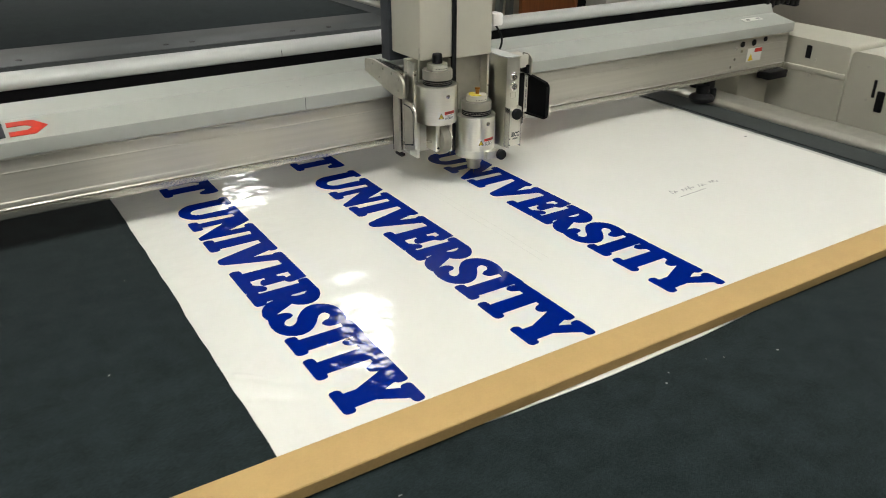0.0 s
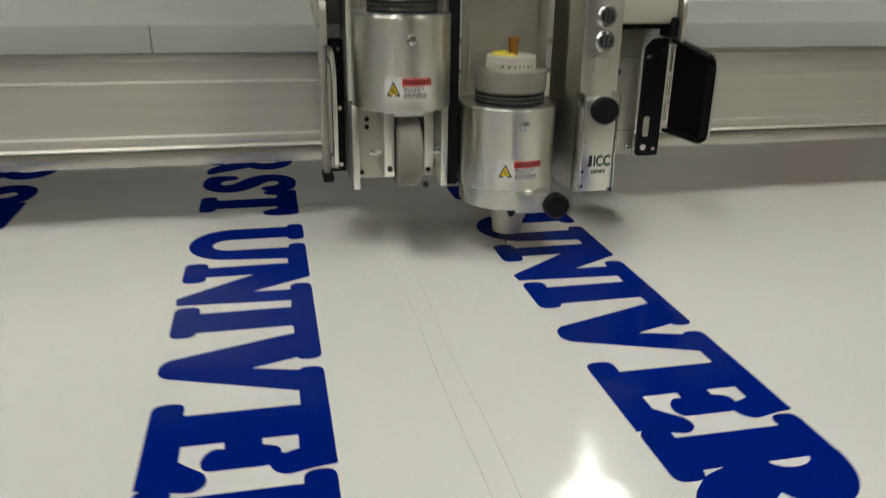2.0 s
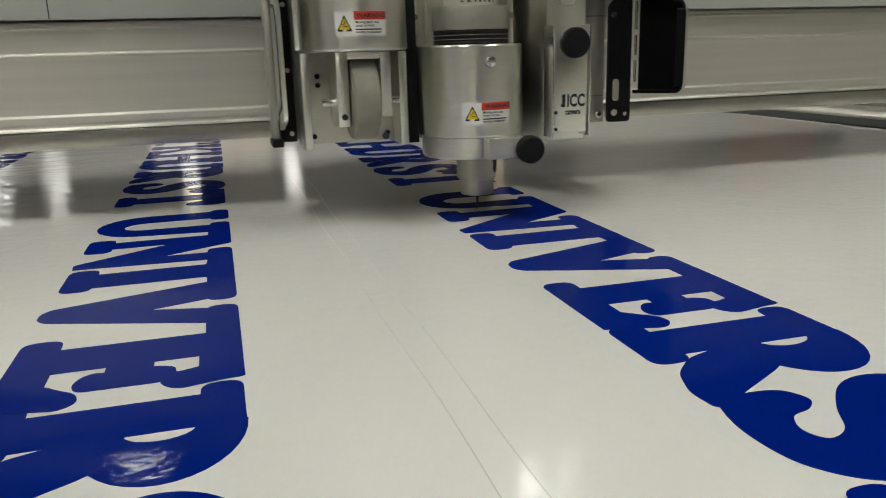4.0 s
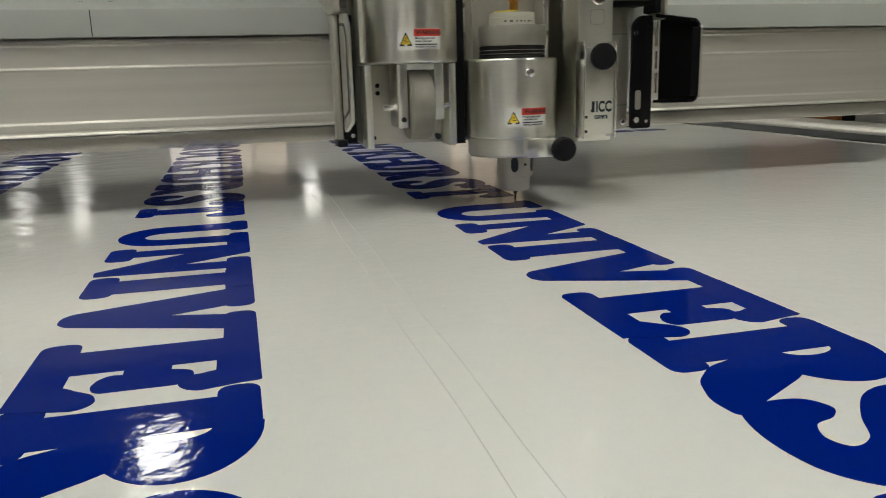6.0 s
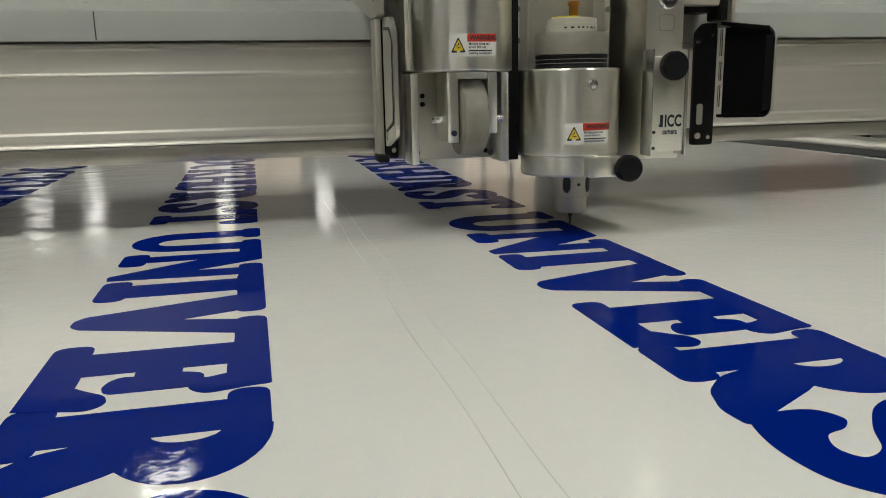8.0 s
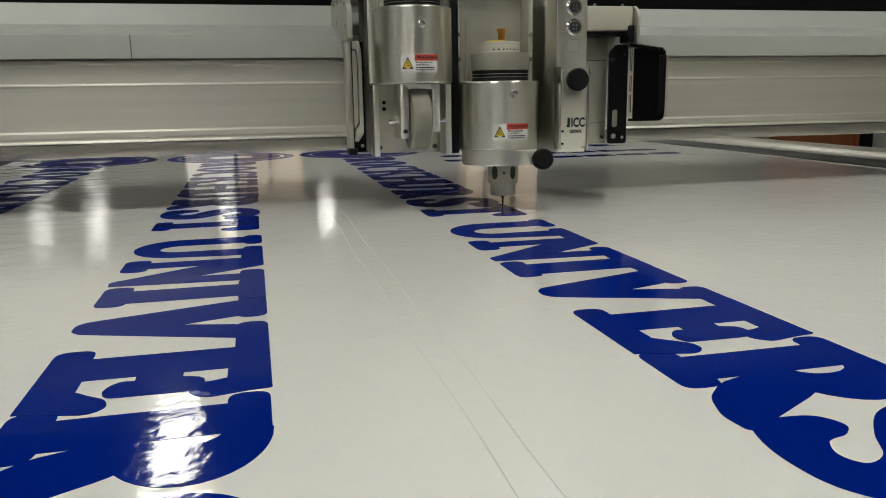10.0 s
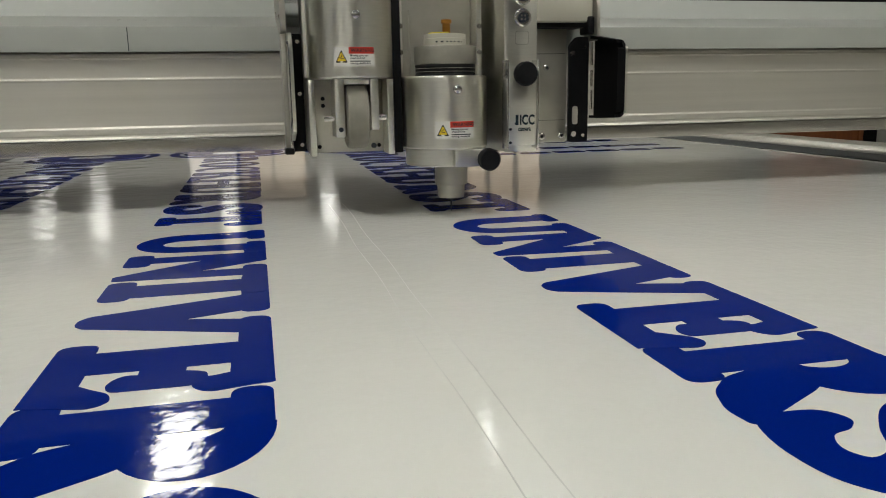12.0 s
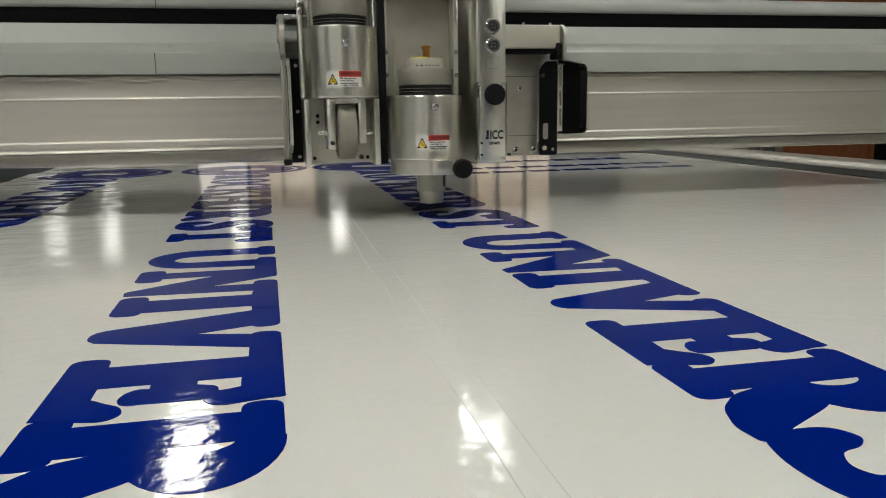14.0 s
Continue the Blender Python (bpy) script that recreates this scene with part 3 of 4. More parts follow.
def cover_patch(pts, m, name):
    bm = B()
    lo = [bm.verts.new(slope(x, s)) for x, s in pts]
    hi = [bm.verts.new(Vector(slope(x, s)) + Vector((0, -0.0003, 0.0012))) for x, s in pts]
    n = len(pts)
    bm.faces.new(hi)
    for i in range(n):
        bm.faces.new((lo[i], lo[(i + 1) % n], hi[(i + 1) % n], hi[i]))
    bmesh.ops.recalc_face_normals(bm, faces=bm.faces)
    part(name, bm, m, gantry)


cover_patch([(-1.035, .20), (-0.990, .20), (-0.966, .52), (-0.990, .84), (-1.035, .84), (-1.035, .64), (-1.003, .64), (-0.992, .52), (-1.003, .40), (-1.035, .40)], LABEL_RED, "red_mark")
cover_patch([(-1.075, .20), (-1.060, .20), (-1.052, .55), (-1.052, .20), (-1.042, .20), (-1.042, .84), (-1.056, .84), (-1.066, .50), (-1.066, .84), (-1.075, .84)], INK, "dark_mark")
cover_patch([(1.075, .55), (1.165, .55), (1.165, .80), (1.075, .80)], LABEL_WHITE, "white_sticker")
for x in (1.09, 1.14):
    cover_patch([(x, .60), (x + .018, .60), (x + .018, .74), (x, .74)], INK, "dark_mark")
# beam end: fittings, sticker, guards
st = part("warning_sticker", box(B(), 1.06, 1.13, .1148, .1165, .113, .154), LABEL_WHITE, gantry, "white sticker with red header")
part("header", box(B(), 1.095, 1.129, .1141, .1147, .141, .153), LABEL_RED, st)
part("triangle", prism(B(), [(1.066, .116), (1.090, .116), (1.078, .138)], .1141, .1147, "y"), LABEL_YELLOW, st)
for x, z, r in ((1.0, .162, .004), (1.0, .128, .004), (1.03, .172, .009), (1.03, .150, .004), (1.085, .172, .010), (1.14, .178, .008), (0.985, .105, .004)):
    part("fitting", cyl(B(), x, .1185, z, r, 0.005, "y", seg=14), BLACK if r > .005 else STEEL, gantry)
bm = B()
lathe(bm, [(.030, 0), (.038, .003), (.040, .012), (.034, .020), (.020, .026), (.020, .052)], .895, .135, .006, seg=24)
box(bm, .905, .955, .135, .20, .035, .0715, .006)
cyl(bm, .940, .130, .002, .010, .040, "z", .002, 14)
part("floor_brush", bm, BLACK, gantry, "black brush unit under the beam")
bm = B()
for k in range(7):
    box(bm, 1.235 + .027 * k, 1.259 + .027 * k, .205, .285, .262 - .006 * abs(k - 3), .312 - .008 * abs(k - 3), .005)
part("cable_chain", bm, BLACK, gantry, "black cable chain at the beam's end")
part("guard_plate", box(B(), 1.16, 1.255, .09, .14, .045, .071, .003), BLACK, gantry)
bm = B()
box(bm, 1.10, 1.26, .16, .30, -.09, .07, .006)
part("carriage_block", bm, PAINT_WARM, gantry, "grey end carriage of the beam")
# side housing that travels with the beam
bm = B()
prism(bm, soft([(.30, -.30), (.30, .168), (.26, .172), (-.085, .166), (-.085, -.30)], .012, 4), 1.30, 1.52, "x")
part("side_cover", bm, PAINT_WARM, gantry, "warm white painted side cover")
part("side_ledge", box(B(), 1.292, 1.302, -.083, .135, .066, .082, .003), PAINT_WARM, gantry)
bm = B()
prism(bm, soft([(-.089, -.30), (-.089, .158), (-.19, .158), (-.235, .132), (-.25, .06), (-.25, -.30)], .02, 5), 1.304, 1.50, "x")
part("side_door", bm, PAINT_WARM, gantry, "warm white rounded side door")
part("slot", box(B(), 1.2985, 1.301, .048, .068, .108, .150, .002), BLACK, gantry)
part("slot", box(B(), 1.3025, 1.305, -.188, -.178, .03, .085, .002), BLACK, gantry)
part("door_latch", box(B(), 1.296, 1.305, -.222, -.197, -.01, .055, .004), BLACK, gantry, "black door latch")
for y, z in ((.03, .108), (.04, .055), (-.15, .12), (-.165, .02), (.118, .05)):
    part("cover_screw", lathe(B(), [(0.005, 0), (0.005, 0.003)], 1.2975 if y > -.08 else 1.3015, y, z, "x", 12), ALU_PLATE, gantry)

# ---- cutting head ----
head = thing("tool_carriage", "column with camera unit and tool slots on the gantry", "carriage")
crease = thing("creasing_module", "brushed aluminium creasing tool with rubber wheel", "tool", "tool modules")
cutter = thing("cutting_module", "brushed aluminium cutting tool with turning blade holder", "tool", "tool modules")


def text_mesh(body, size, bold=0.0):
    cu = bpy.data.curves.new("writing", "FONT")
    cu.body, cu.size, cu.align_x, cu.align_y = body, size, "CENTER", "CENTER"
    cu.resolution_u = 3
    cu.offset = bold * size
    ob = new("writing", cu)
    bpy.context.view_layer.update()
    me = bpy.data.meshes.new_from_object(ob.evaluated_get(bpy.context.evaluated_depsgraph_get()))
    bpy.data.objects.remove(ob)
    return me


def wrapped(me, cx, cy, r, a0, z0):
    """Bend flat writing round an upright cylinder, centred at the angle a0 off the front."""
    for v in me.vertices:
        a = a0 + v.co.x / r
        v.co = (cx + r * math.sin(a), cy - r * math.cos(a), z0 + v.co.y)
    return me


def curved(bm, cx, cy, r, a0, a1, z0, z1, n=10, thick=0.0003):
    """A thin patch bent round an upright cylinder, one closed body."""
    angs = [a0 + (a1 - a0) * i / n for i in range(n + 1)]
    pts = [(cx + r * math.sin(a), cy - r * math.cos(a)) for a in angs]
    pts += [(cx + (r + thick) * math.sin(a), cy - (r + thick) * math.cos(a)) for a in reversed(angs)]
    m = n + 1
    lo = [bm.verts.new((x, y, z0)) for x, y in pts]
    hi = [bm.verts.new((x, y, z1)) for x, y in pts]
    fs = []
    for i in range(2 * m):
        k = (i + 1) % (2 * m)
        fs.append(bm.faces.new((lo[i], lo[k], hi[k], hi[i])))
    for i in range(n):
        p, q = 2 * m - 1 - i, 2 * m - 2 - i
        fs.append(bm.faces.new((lo[i], lo[i + 1], lo[q], lo[p])))
        fs.append(bm.faces.new((hi[i], hi[i + 1], hi[q], hi[p])))
    bmesh.ops.recalc_face_normals(bm, faces=fs)
    return bm


def dshape(cx, cy, r, back, n=28):
    """A cylinder's front half that runs back with flat sides."""
    return arc(cx, cy, r, r, 180, 360, n) + [(cx + r, back), (cx - r, back)]


def warning_label(parent, cx, cy, r, x0, x1, z0, z1):
    a0, a1 = math.asin((x0 - cx) / r), math.asin((x1 - cx) / r)
    am = a0 + (a1 - a0) * 0.37
    hz = z1 - z0
    ob = part("warning_label", curved(B(), cx, cy, r, a0, a1, z0, z1), LABEL_WHITE, parent, "white warning label, red header, yellow triangle")
    part("header", curved(B(), cx, cy, r + .0003, am, a1, z1 - hz * .36, z1 - .0002), LABEL_RED, ob)
    w = (a1 - a0) * r
    bm = B()
    tri = [(-.15 * w, -.33 * hz), (.15 * w, -.33 * hz), (0, .36 * hz)]
    for k, (sc, m) in enumerate(((1.0, INK), (0.72, LABEL_YELLOW))):
        bm = B()
        pts = soft([(x * sc, y * sc - (0 if k == 0 else .0002)) for x, y in tri], .0012, 2)
        ac = a0 + (a1 - a0) * 0.19
        rr = r + .0003 + .0002 * k
        vs = [bm.verts.new((cx + rr * math.sin(ac + x / rr), cy - rr * math.cos(ac + x / rr), (z0 + z1) / 2 + y)) for x, y in pts]
        ws = [bm.verts.new((cx + (rr + .0003) * math.sin(ac + x / rr), cy - (rr + .0003) * math.cos(ac + x / rr), (z0 + z1) / 2 + y)) for x, y in pts]
        bm.faces.new(ws)
        for i in range(len(pts)):
            bm.faces.new((vs[i], vs[(i + 1) % len(pts)], ws[(i + 1) % len(pts)], ws[i]))
        bmesh.ops.recalc_face_normals(bm, faces=bm.faces)
        part("triangle" if k else "triangle_border", bm, m, ob)
    bm = B()
    ac = a0 + (a1 - a0) * 0.19
    for dx, dy, ww, hh in ((-.0012, -.0008, .0022, .0006), (.0006, -.0024, .0036, .0007), (.0002, .0006, .0007, .0022)):
        curved(bm, cx, cy, r + .00085, ac + (dx - ww / 2) / r, ac + (dx + ww / 2) / r, (z0 + z1) / 2 + dy - hh / 2, (z0 + z1) / 2 + dy + hh / 2, 2, .0002)
    part("hand_symbol", bm, INK, ob)
    bm = B()
    zz = z1 - hz * .73
    curved(bm, cx, cy, r + .0003, am + (a1 - a0) * .025, am + (a1 - a0) * .54, zz - hz * .055, zz, 6, .0002)
    part("small_print", bm, INK, ob)
    for i, line in ((0, "Moving parts can"), (1, "crush and cut"), (3, "moving mechanism")):
        flat = text_mesh(line, hz * .15, .028)
        wide = max(v.co.x for v in flat.vertices)
        me = wrapped(flat, cx, cy, r + .0005, am + (a1 - a0) * .025 + wide / r, z1 - hz * (.46 + .135 * i))
        me.materials.append(INK)
        t = new("small_print", me)
        t.parent = ob
    me = wrapped(text_mesh("WARNING", hz * .28, .03), cx, cy, r + .0008, (am + a1) / 2 + .03, z1 - hz * .19)
    me.materials.append(INK)
    t = new("header_text", me)
    t.parent = ob


def module(owner, cx, cy, r, z0, z1, lx0, lx1, lz0, lz1, screw, top):
    m = part("housing", prism(B(), dshape(cx, cy, r, .05), z0, z1), ALU_TURNED, owner, "rounded brushed aluminium tool housing")
    bm = m.data
    tmp = B()
    tmp.from_mesh(bm)
    es = [e for e in tmp.edges if abs(e.verts[0].co.z - e.verts[1].co.z) < 1e-6]
    bmesh.ops.bevel(tmp, geom=es, offset=0.0018, segments=2, profile=0.5, affect="EDGES")
    for f in tmp.faces:
        f.smooth = abs(f.normal.z) < 0.5
    tmp.to_mesh(bm)
    tmp.free()
    part("bellows", lathe(B(), [(r * .69, 0), (r * .72, .0012), (r * .70, .0030), (r * .71, .006), (r * .70, .009), (r * .72, .011), (r * .70, .0125)], cx, cy - .004, z1), BLACK, owner, "dark ribbed band")
    for h_ in (.0042, .0078):
        part("band_line", lathe(B(), [(r * .712, 0), (r * .720, .0002), (r * .720, .0004), (r * .712, .0006)], cx, cy - .004, z1 + h_, seg=40), RING, owner)
    part("collar_ring", lathe(B(), [(r * .72, .0), (r * .735, .001), (r * .735, .018), (r * .72, .0198), (r * .60, .020)], cx, cy - .004, z1 + .0125, seg=48), RING, owner, "knurled grey ring")
    cap = part("cap", lathe(B(), [(r * .50, 0), (r * .50, .0075), (r * .49, .008), (r * .49, .0125), (r * .45, .0130)], cx, cy - .004, z1 + .0325, seg=40), PAINT_WARM if top else ALU_TURNED, owner, "pale round cap with fine print")
    bm = B()
    for a, w_ in ((-.62, .10), (-.36, .13), (-.12, .07), (.06, .08), (.24, .06), (.46, .12), (.66, .05)):
        curved(bm, cx, cy - .004, r * .50, a - w_ / 2, a + w_ / 2, z1 + .0355, z1 + .0370, 2, .0002)
    part("cap_print", bm, INK, cap)
    sx, sy, sz = screw
    part("button", lathe(B(), [(.0052, 0), (.0052, .002), (.0042, .0042), (.002, .0050)], sx, sy + .003, sz, "y", 20), STEEL, owner, "round steel button")
    part("pin_hole", cyl(B(), sx, sy + .0035, sz - .0095, .0016, .0022, "y", seg=12), INK, owner)
    warning_label(owner, cx, cy, r + .0001, lx0, lx1, lz0, lz1)
    return m


module(crease, -.115, -.0125, .0462, .1555, .241, -.137, -.0955, .168, .1872, (-.1135, -.0590, .220), False)
part("knob", lathe(B(), [(.0112, 0), (.0112, .018), (.0095, .0215), (.004, .022)], -.115, -.0165, .2855, seg=28), BLACK, crease, "black ribbed adjusting knob")
module(cutter, -.0095, -.0155, .0475, .0772, .157, -.031, .012, .089, .108, (-.0065, -.0640, .1420), True)
part("tip", lathe(B(), [(.0045, 0), (.0045, .012), (.006, .013), (.006, .0165), (.003, .0175)], -.0075, -.0195, .2015, seg=20), BRASS, cutter, "brass hose tip")
part("insert", prism(B(), arc(-.0095, -.0195, .0185, .0185, 90, 270, 16), .2026, .2040), YELLOW, cutter, "yellow plastic insert")
# lower ring, clamp and turning blade holder
part("lower_ring", lathe(B(), [(.0445, 0), (.0462, .002), (.0462, .0188)], -.0095, -.0155, .0582, seg=48), ALU_TURNED, cutter, "pale aluminium lower ring")
cl = part("clamp", box(B(), -.013, .022, -.0725, -.045, .0588, .0775, .0016), ALU_TURNED, cutter, "square aluminium clamp")
part("clamp_knob", lathe(B(), [(.0118, 0), (.0122, .003), (.0122, .010), (.0105, .0125), (.004, .013)], .0245, -.0700, .0665, "y", 28), BLACK, cl, "round black thumb knob")
holder = thing("blade_holder", "slotted aluminium blade holder that turns with the cut", "")
holder.parent = cutter
part("sleeve", lathe(B(), [(.0183, 0), (.0189, .0008), (.0193, .0260)], 0, 0, .0325, seg=44), ALU_PLATE, holder)
part("nose", lathe(B(), [(.0110, 0), (.0150, .0006), (.0156, .0016), (.0164, .0162)], 0, 0, .0165, seg=40), ALU_PLATE, holder)
for a_ in (-36, 36, 108):
    bm = B()
    for k_, (dz, w_) in enumerate(((0, .20), (.0014, .32), (.0034, .40))):
        curved(bm, 0, 0, .0188 - .0002 * k_, radians(a_) - w_ / 2, radians(a_) + w_ / 2, .0380 + dz, .0545 - dz, 5, .0006 + .0003 * k_)
    part("slot", bm, INK, holder, "dark oval slot")
part("pin_hole", curved(B(), 0, 0, .0188, -.075, .075, .0445, .0472, 3, .0006), INK, holder)
part("needle_collar", lathe(B(), [(.0016, 0), (.0026, .003), (.0026, .005)], 0, 0, .0120, seg=16), INK, holder)
part("needle", lathe(B(), [(.0003, 0), (.0011, .006), (.0013, .0160)], 0, 0, .0002, seg=10), INK, holder, "thin dark cutting needle")
# module channels and plates
for x0, x1, zt in ((-.1625, -.0665, .29), (-.0575, .0395, .29)):
    part("module_back", box(B(), x0, x1, .030, .050, .0720, zt, .001), ALU_PLATE, head, "satin metal back plate")
for x0, x1 in ((-.1625, -.1555), (-.0745, -.0670)):
    part("module_rail", box(B(), x0, x1, -.006, .0295, .0705, .1550, .001), ALU_TURNED, head)
for x0, x1 in ((-.1650, -.1590), (-.0720, -.0665), (-.0590, -.0535), (.0335, .0395)):
    part("module_rail", box(B(), x0, x1, .002, .0295, .1575, .2880, .0008), ALU_TURNED, head)
for x, z in ((-.056, .213), (-.056, .184), (.0365, .213), (.0365, .184), (-.162, .262), (-.162, .27)):
    part("rail_screw", lathe(B(), [(.0028, 0), (.0028, .002)], x, .0018, z, "y", 14), STEEL, head)
for x, z in ((-.144, .134), (-.144, .126), (-.150, .079), (-.080, .079)):
    part("plate_screw", lathe(B(), [(.0024, 0), (.0024, .0016)], x, .0296, z, "y", 12), BLACK, head)
part("guide_rod", cyl(B(), -.152, .000, .245, .0016, .074, seg=12), ALU_PLATE, head)
part("guide_rod", cyl(B(), -.046, .000, .160, .0014, .070, seg=12), ALU_PLATE, head)
part("dark_slot", box(B(), -.0665, -.0575, -.006, .05, .0720, .70), BLACK, head, "black gap between the modules")
# creasing wheel
fork = part("wheel_fork", box(B(), -.1375, -.1270, -.046, -.004, .0930, .1552, .0015), ALU_TURNED, crease, "forked bracket with creasing wheel")
part("fork_arm", box(B(), -.0985, -.0890, -.040, -.004, .1000, .1552, .0015), ALU_TURNED, fork)
part("fork_bridge", box(B(), -.1270, -.0985, -.040, -.004, .1490, .1552, .001), ALU_TURNED, fork)
part("wheel", lathe(B(), [(.0300, 0), (.0338, .0015), (.0350, .004), (.0350, .0195), (.0338, .022), (.0300, .0235)], -.1250, -.026, .1150, "x", 56), RUBBER, fork, "worn beige rubber wheel")
part("axle", lathe(B(), [(.0032, 0), (.0032, .068)], -.1480, -.026, .1130, "x", 14), STEEL, fork)
part("axle_screw", lathe(B(), [(.0026, 0), (.0026, .002)], -.1320, -.0462, .1015, "y", 12), INK, fork)
part("axle_screw", lathe(B(), [(.0030, 0), (.0030, .002)], -.0965, -.0405, .0835, "y", 12), INK, fork)
# white column covers and dark side panel
for x0, x1, zb in ((-.1500, -.0655, .291), (-.0585, .0425, .286)):
    cv = part("column_cover", box(B(), x0, x1, -.002, .125, zb, .78, .004, 3), PAINT_WARM, head, "warm white painted column cover")
    me = text_mesh("universal module", .0125)
    for v in me.vertices:
        v.co = (x1 - .008 + v.co.y, -.0024, .60 - v.co.x)
    me.materials.append(TEAL)
    t = new("cover_writing", me)
    t.parent = cv
part("column_back", box(B(), -.156, -.050, .1265, .165, .268, .78, .003), DARK, head, "dark grey side panel")
part("carriage_plate", box(B(), -.1625, .0885, .051, .098, .0725, .262, .003), ALU_PLATE, head, "grey carriage plate")
# camera unit
cu_ = part("camera_unit", box(B(), .0490, .0868, -.0545, .055, .0720, .2840, .0012), ALU_TURNED, head, "upright aluminium camera housing")
# the lid's whiteness stands in for lamps mirrored in bare metal
part("lid", box(B(), .0492, .0866, -.0530, .0545, .2843, .2858, .0004), TUBE, cu_, "metal lid, its lamp reflection put in as white")
part("front_plate", box(B(), .0481, .0807, -.0725, -.0546, .0800, .1660, .0015), ALU_TURNED, cu_, "aluminium front plate")
for x0 in (.0464, .0810):
    part("plate_lip", box(B(), x0, x0 + .0014, -.0745, -.0546, .0765, .1720, .0004), STEEL, cu_)
part("round_knob", lathe(B(), [(.0125, 0), (.0130, .002), (.0130, .007), (.0118, .009), (.0105, .0092)], .0660, -.0726, .1572, "y", 32), BLACK, cu_, "round black knob")
for z in (.2400, .2175):
    sk = part("socket", lathe(B(), [(.0098, 0), (.0098, .0022), (.0082, .0040), (.0066, .0040), (.0064, .0015)], .0695, -.0546, z, "y", 28), STEEL, cu_, "round steel cable socket")
    part("socket_core", lathe(B(), [(.0056, 0), (.0056, .0028)], .0695, -.0552, z, "y", 20), INK, sk)
    for dx, dz in ((.002, .002), (-.002, .002), (.002, -.002), (-.002, -.002)):
        part("pin", lathe(B(), [(.0011, 0), (.0011, .0008)], .0695 + dx, -.0580, z + dz, "y", 8), STEEL, sk)
bm = B()
o_ = soft(rect(.0615, .0770, .1890, .2035), .003, 3)
i_ = soft(rect(.0619, .0766, .1894, .2031), .0028, 3)
for k in range(len(o_)):
    j = (k + 1) % len(o_)
    prism(bm, [o_[k], o_[j], i_[j], i_[k]], -.0549, -.0545, "y")
part("etched_square", bm, ALU_PLATE, cu_)
for body, size, cx_, cz_, m in (("ICC", .0128, .0692, .1075, TEAL), ("camera", .0061, .0662, .0982, TEAL)):
    me = text_mesh(body, size, .035)
    for v in me.vertices:
        v.co = (cx_ + v.co.x * .82, -.0729, cz_ + v.co.y * 1.15)
    me.materials.append(m)
    t = new("unit_writing", me)
    t.parent = cu_
bm = B()
box(bm, .0562, .0592, -.0729, -.0724, .1025, .1135)
cyl(bm, .0566, -.0724, .1040, .0016, .0006, "y", seg=12)
part("unit_mark", bm, TEAL, cu_)
for z in (.0835, .098):
    part("side_screw", lathe(B(), [(.0016, 0), (.0016, .0008)], .0500, -.0728, z, "y", 10), INK, cu_)
# fittings beside the camera unit
pl = part("side_plate", box(B(), .0900, .1800, .0880, .1000, .0710, .2165, .001), ALU_PLATE, head, "satin side plate with bolts")
for x, z, r in ((.1517, .1680, .0038), (.1290, .0790, .0030), (.1457, .0795, .0046), (.1730, .0800, .0040)):
    part("bolt", lathe(B(), [(r, 0), (r, .002), (r * .7, .003)], x, .0879, z, "y", 16), STEEL, pl)
    part("bolt_socket", lathe(B(), [(r * .45, 0), (r * .45, .0006)], x, .0848, z, "y", 8), INK, pl)
part("seam", box(B(), .0905, .1780, .0876, .0881, .1850, .1857), INK, pl)
part("seam", box(B(), .0905, .1780, .0876, .0881, .1000, .1005), INK, pl)
part("foot_slot", box(B(), .1330, .1385, .0870, .0882, .0715, .0750), INK, pl)
part("white_block", box(B(), .0885, .2040, .0600, .1050, .2230, .2550, .003), PAINT_WARM, head, "white painted block")
part("block_gap", box(B(), .0885, .1950, .0700, .1000, .2168, .2229), BLACK, head)
for x in (.095, .110, .150, .190):
    part("block_pin", cyl(B(), x, .066, .2550, .0022, .003, seg=10), STEEL, head)
bk = part("black_plate", prism(B(), soft([(.1785, .0715), (.2060, .0715), (.2060, .2060), (.1880, .2060), (.1785, .1960)], .004, 3), .0760, .0800, "y"), BLACK, head, "black hinge plate")
part("slot", prism(B(), soft(rect(.1840, .1915, .0945, .1180), .0035, 4), .0753, .0759, "y"), ALU_PLATE, bk)
for x, z, r in ((.1860, .0820, .0042), (.1990, .0800, .0026), (.1834, .1856, .0036), (.2000, .1930, .0026)):
    part("bolt", lathe(B(), [(r, 0), (r * .85, .0016)], x, .0759, z, "y", 14), STEEL, bk)
arm = part("bracket_arm", prism(B(), soft([(.050, .200), (.090, .200), (.090, .256), (.062, .256), (.050, .246)], .008, 4), .2050, .2090, "x"), ALU_PLATE, head, "polished bracket")
part("bracket_pad", box(B(), .1960, .2046, .0560, .0850, .2080, .2300, .002), BLACK, arm)


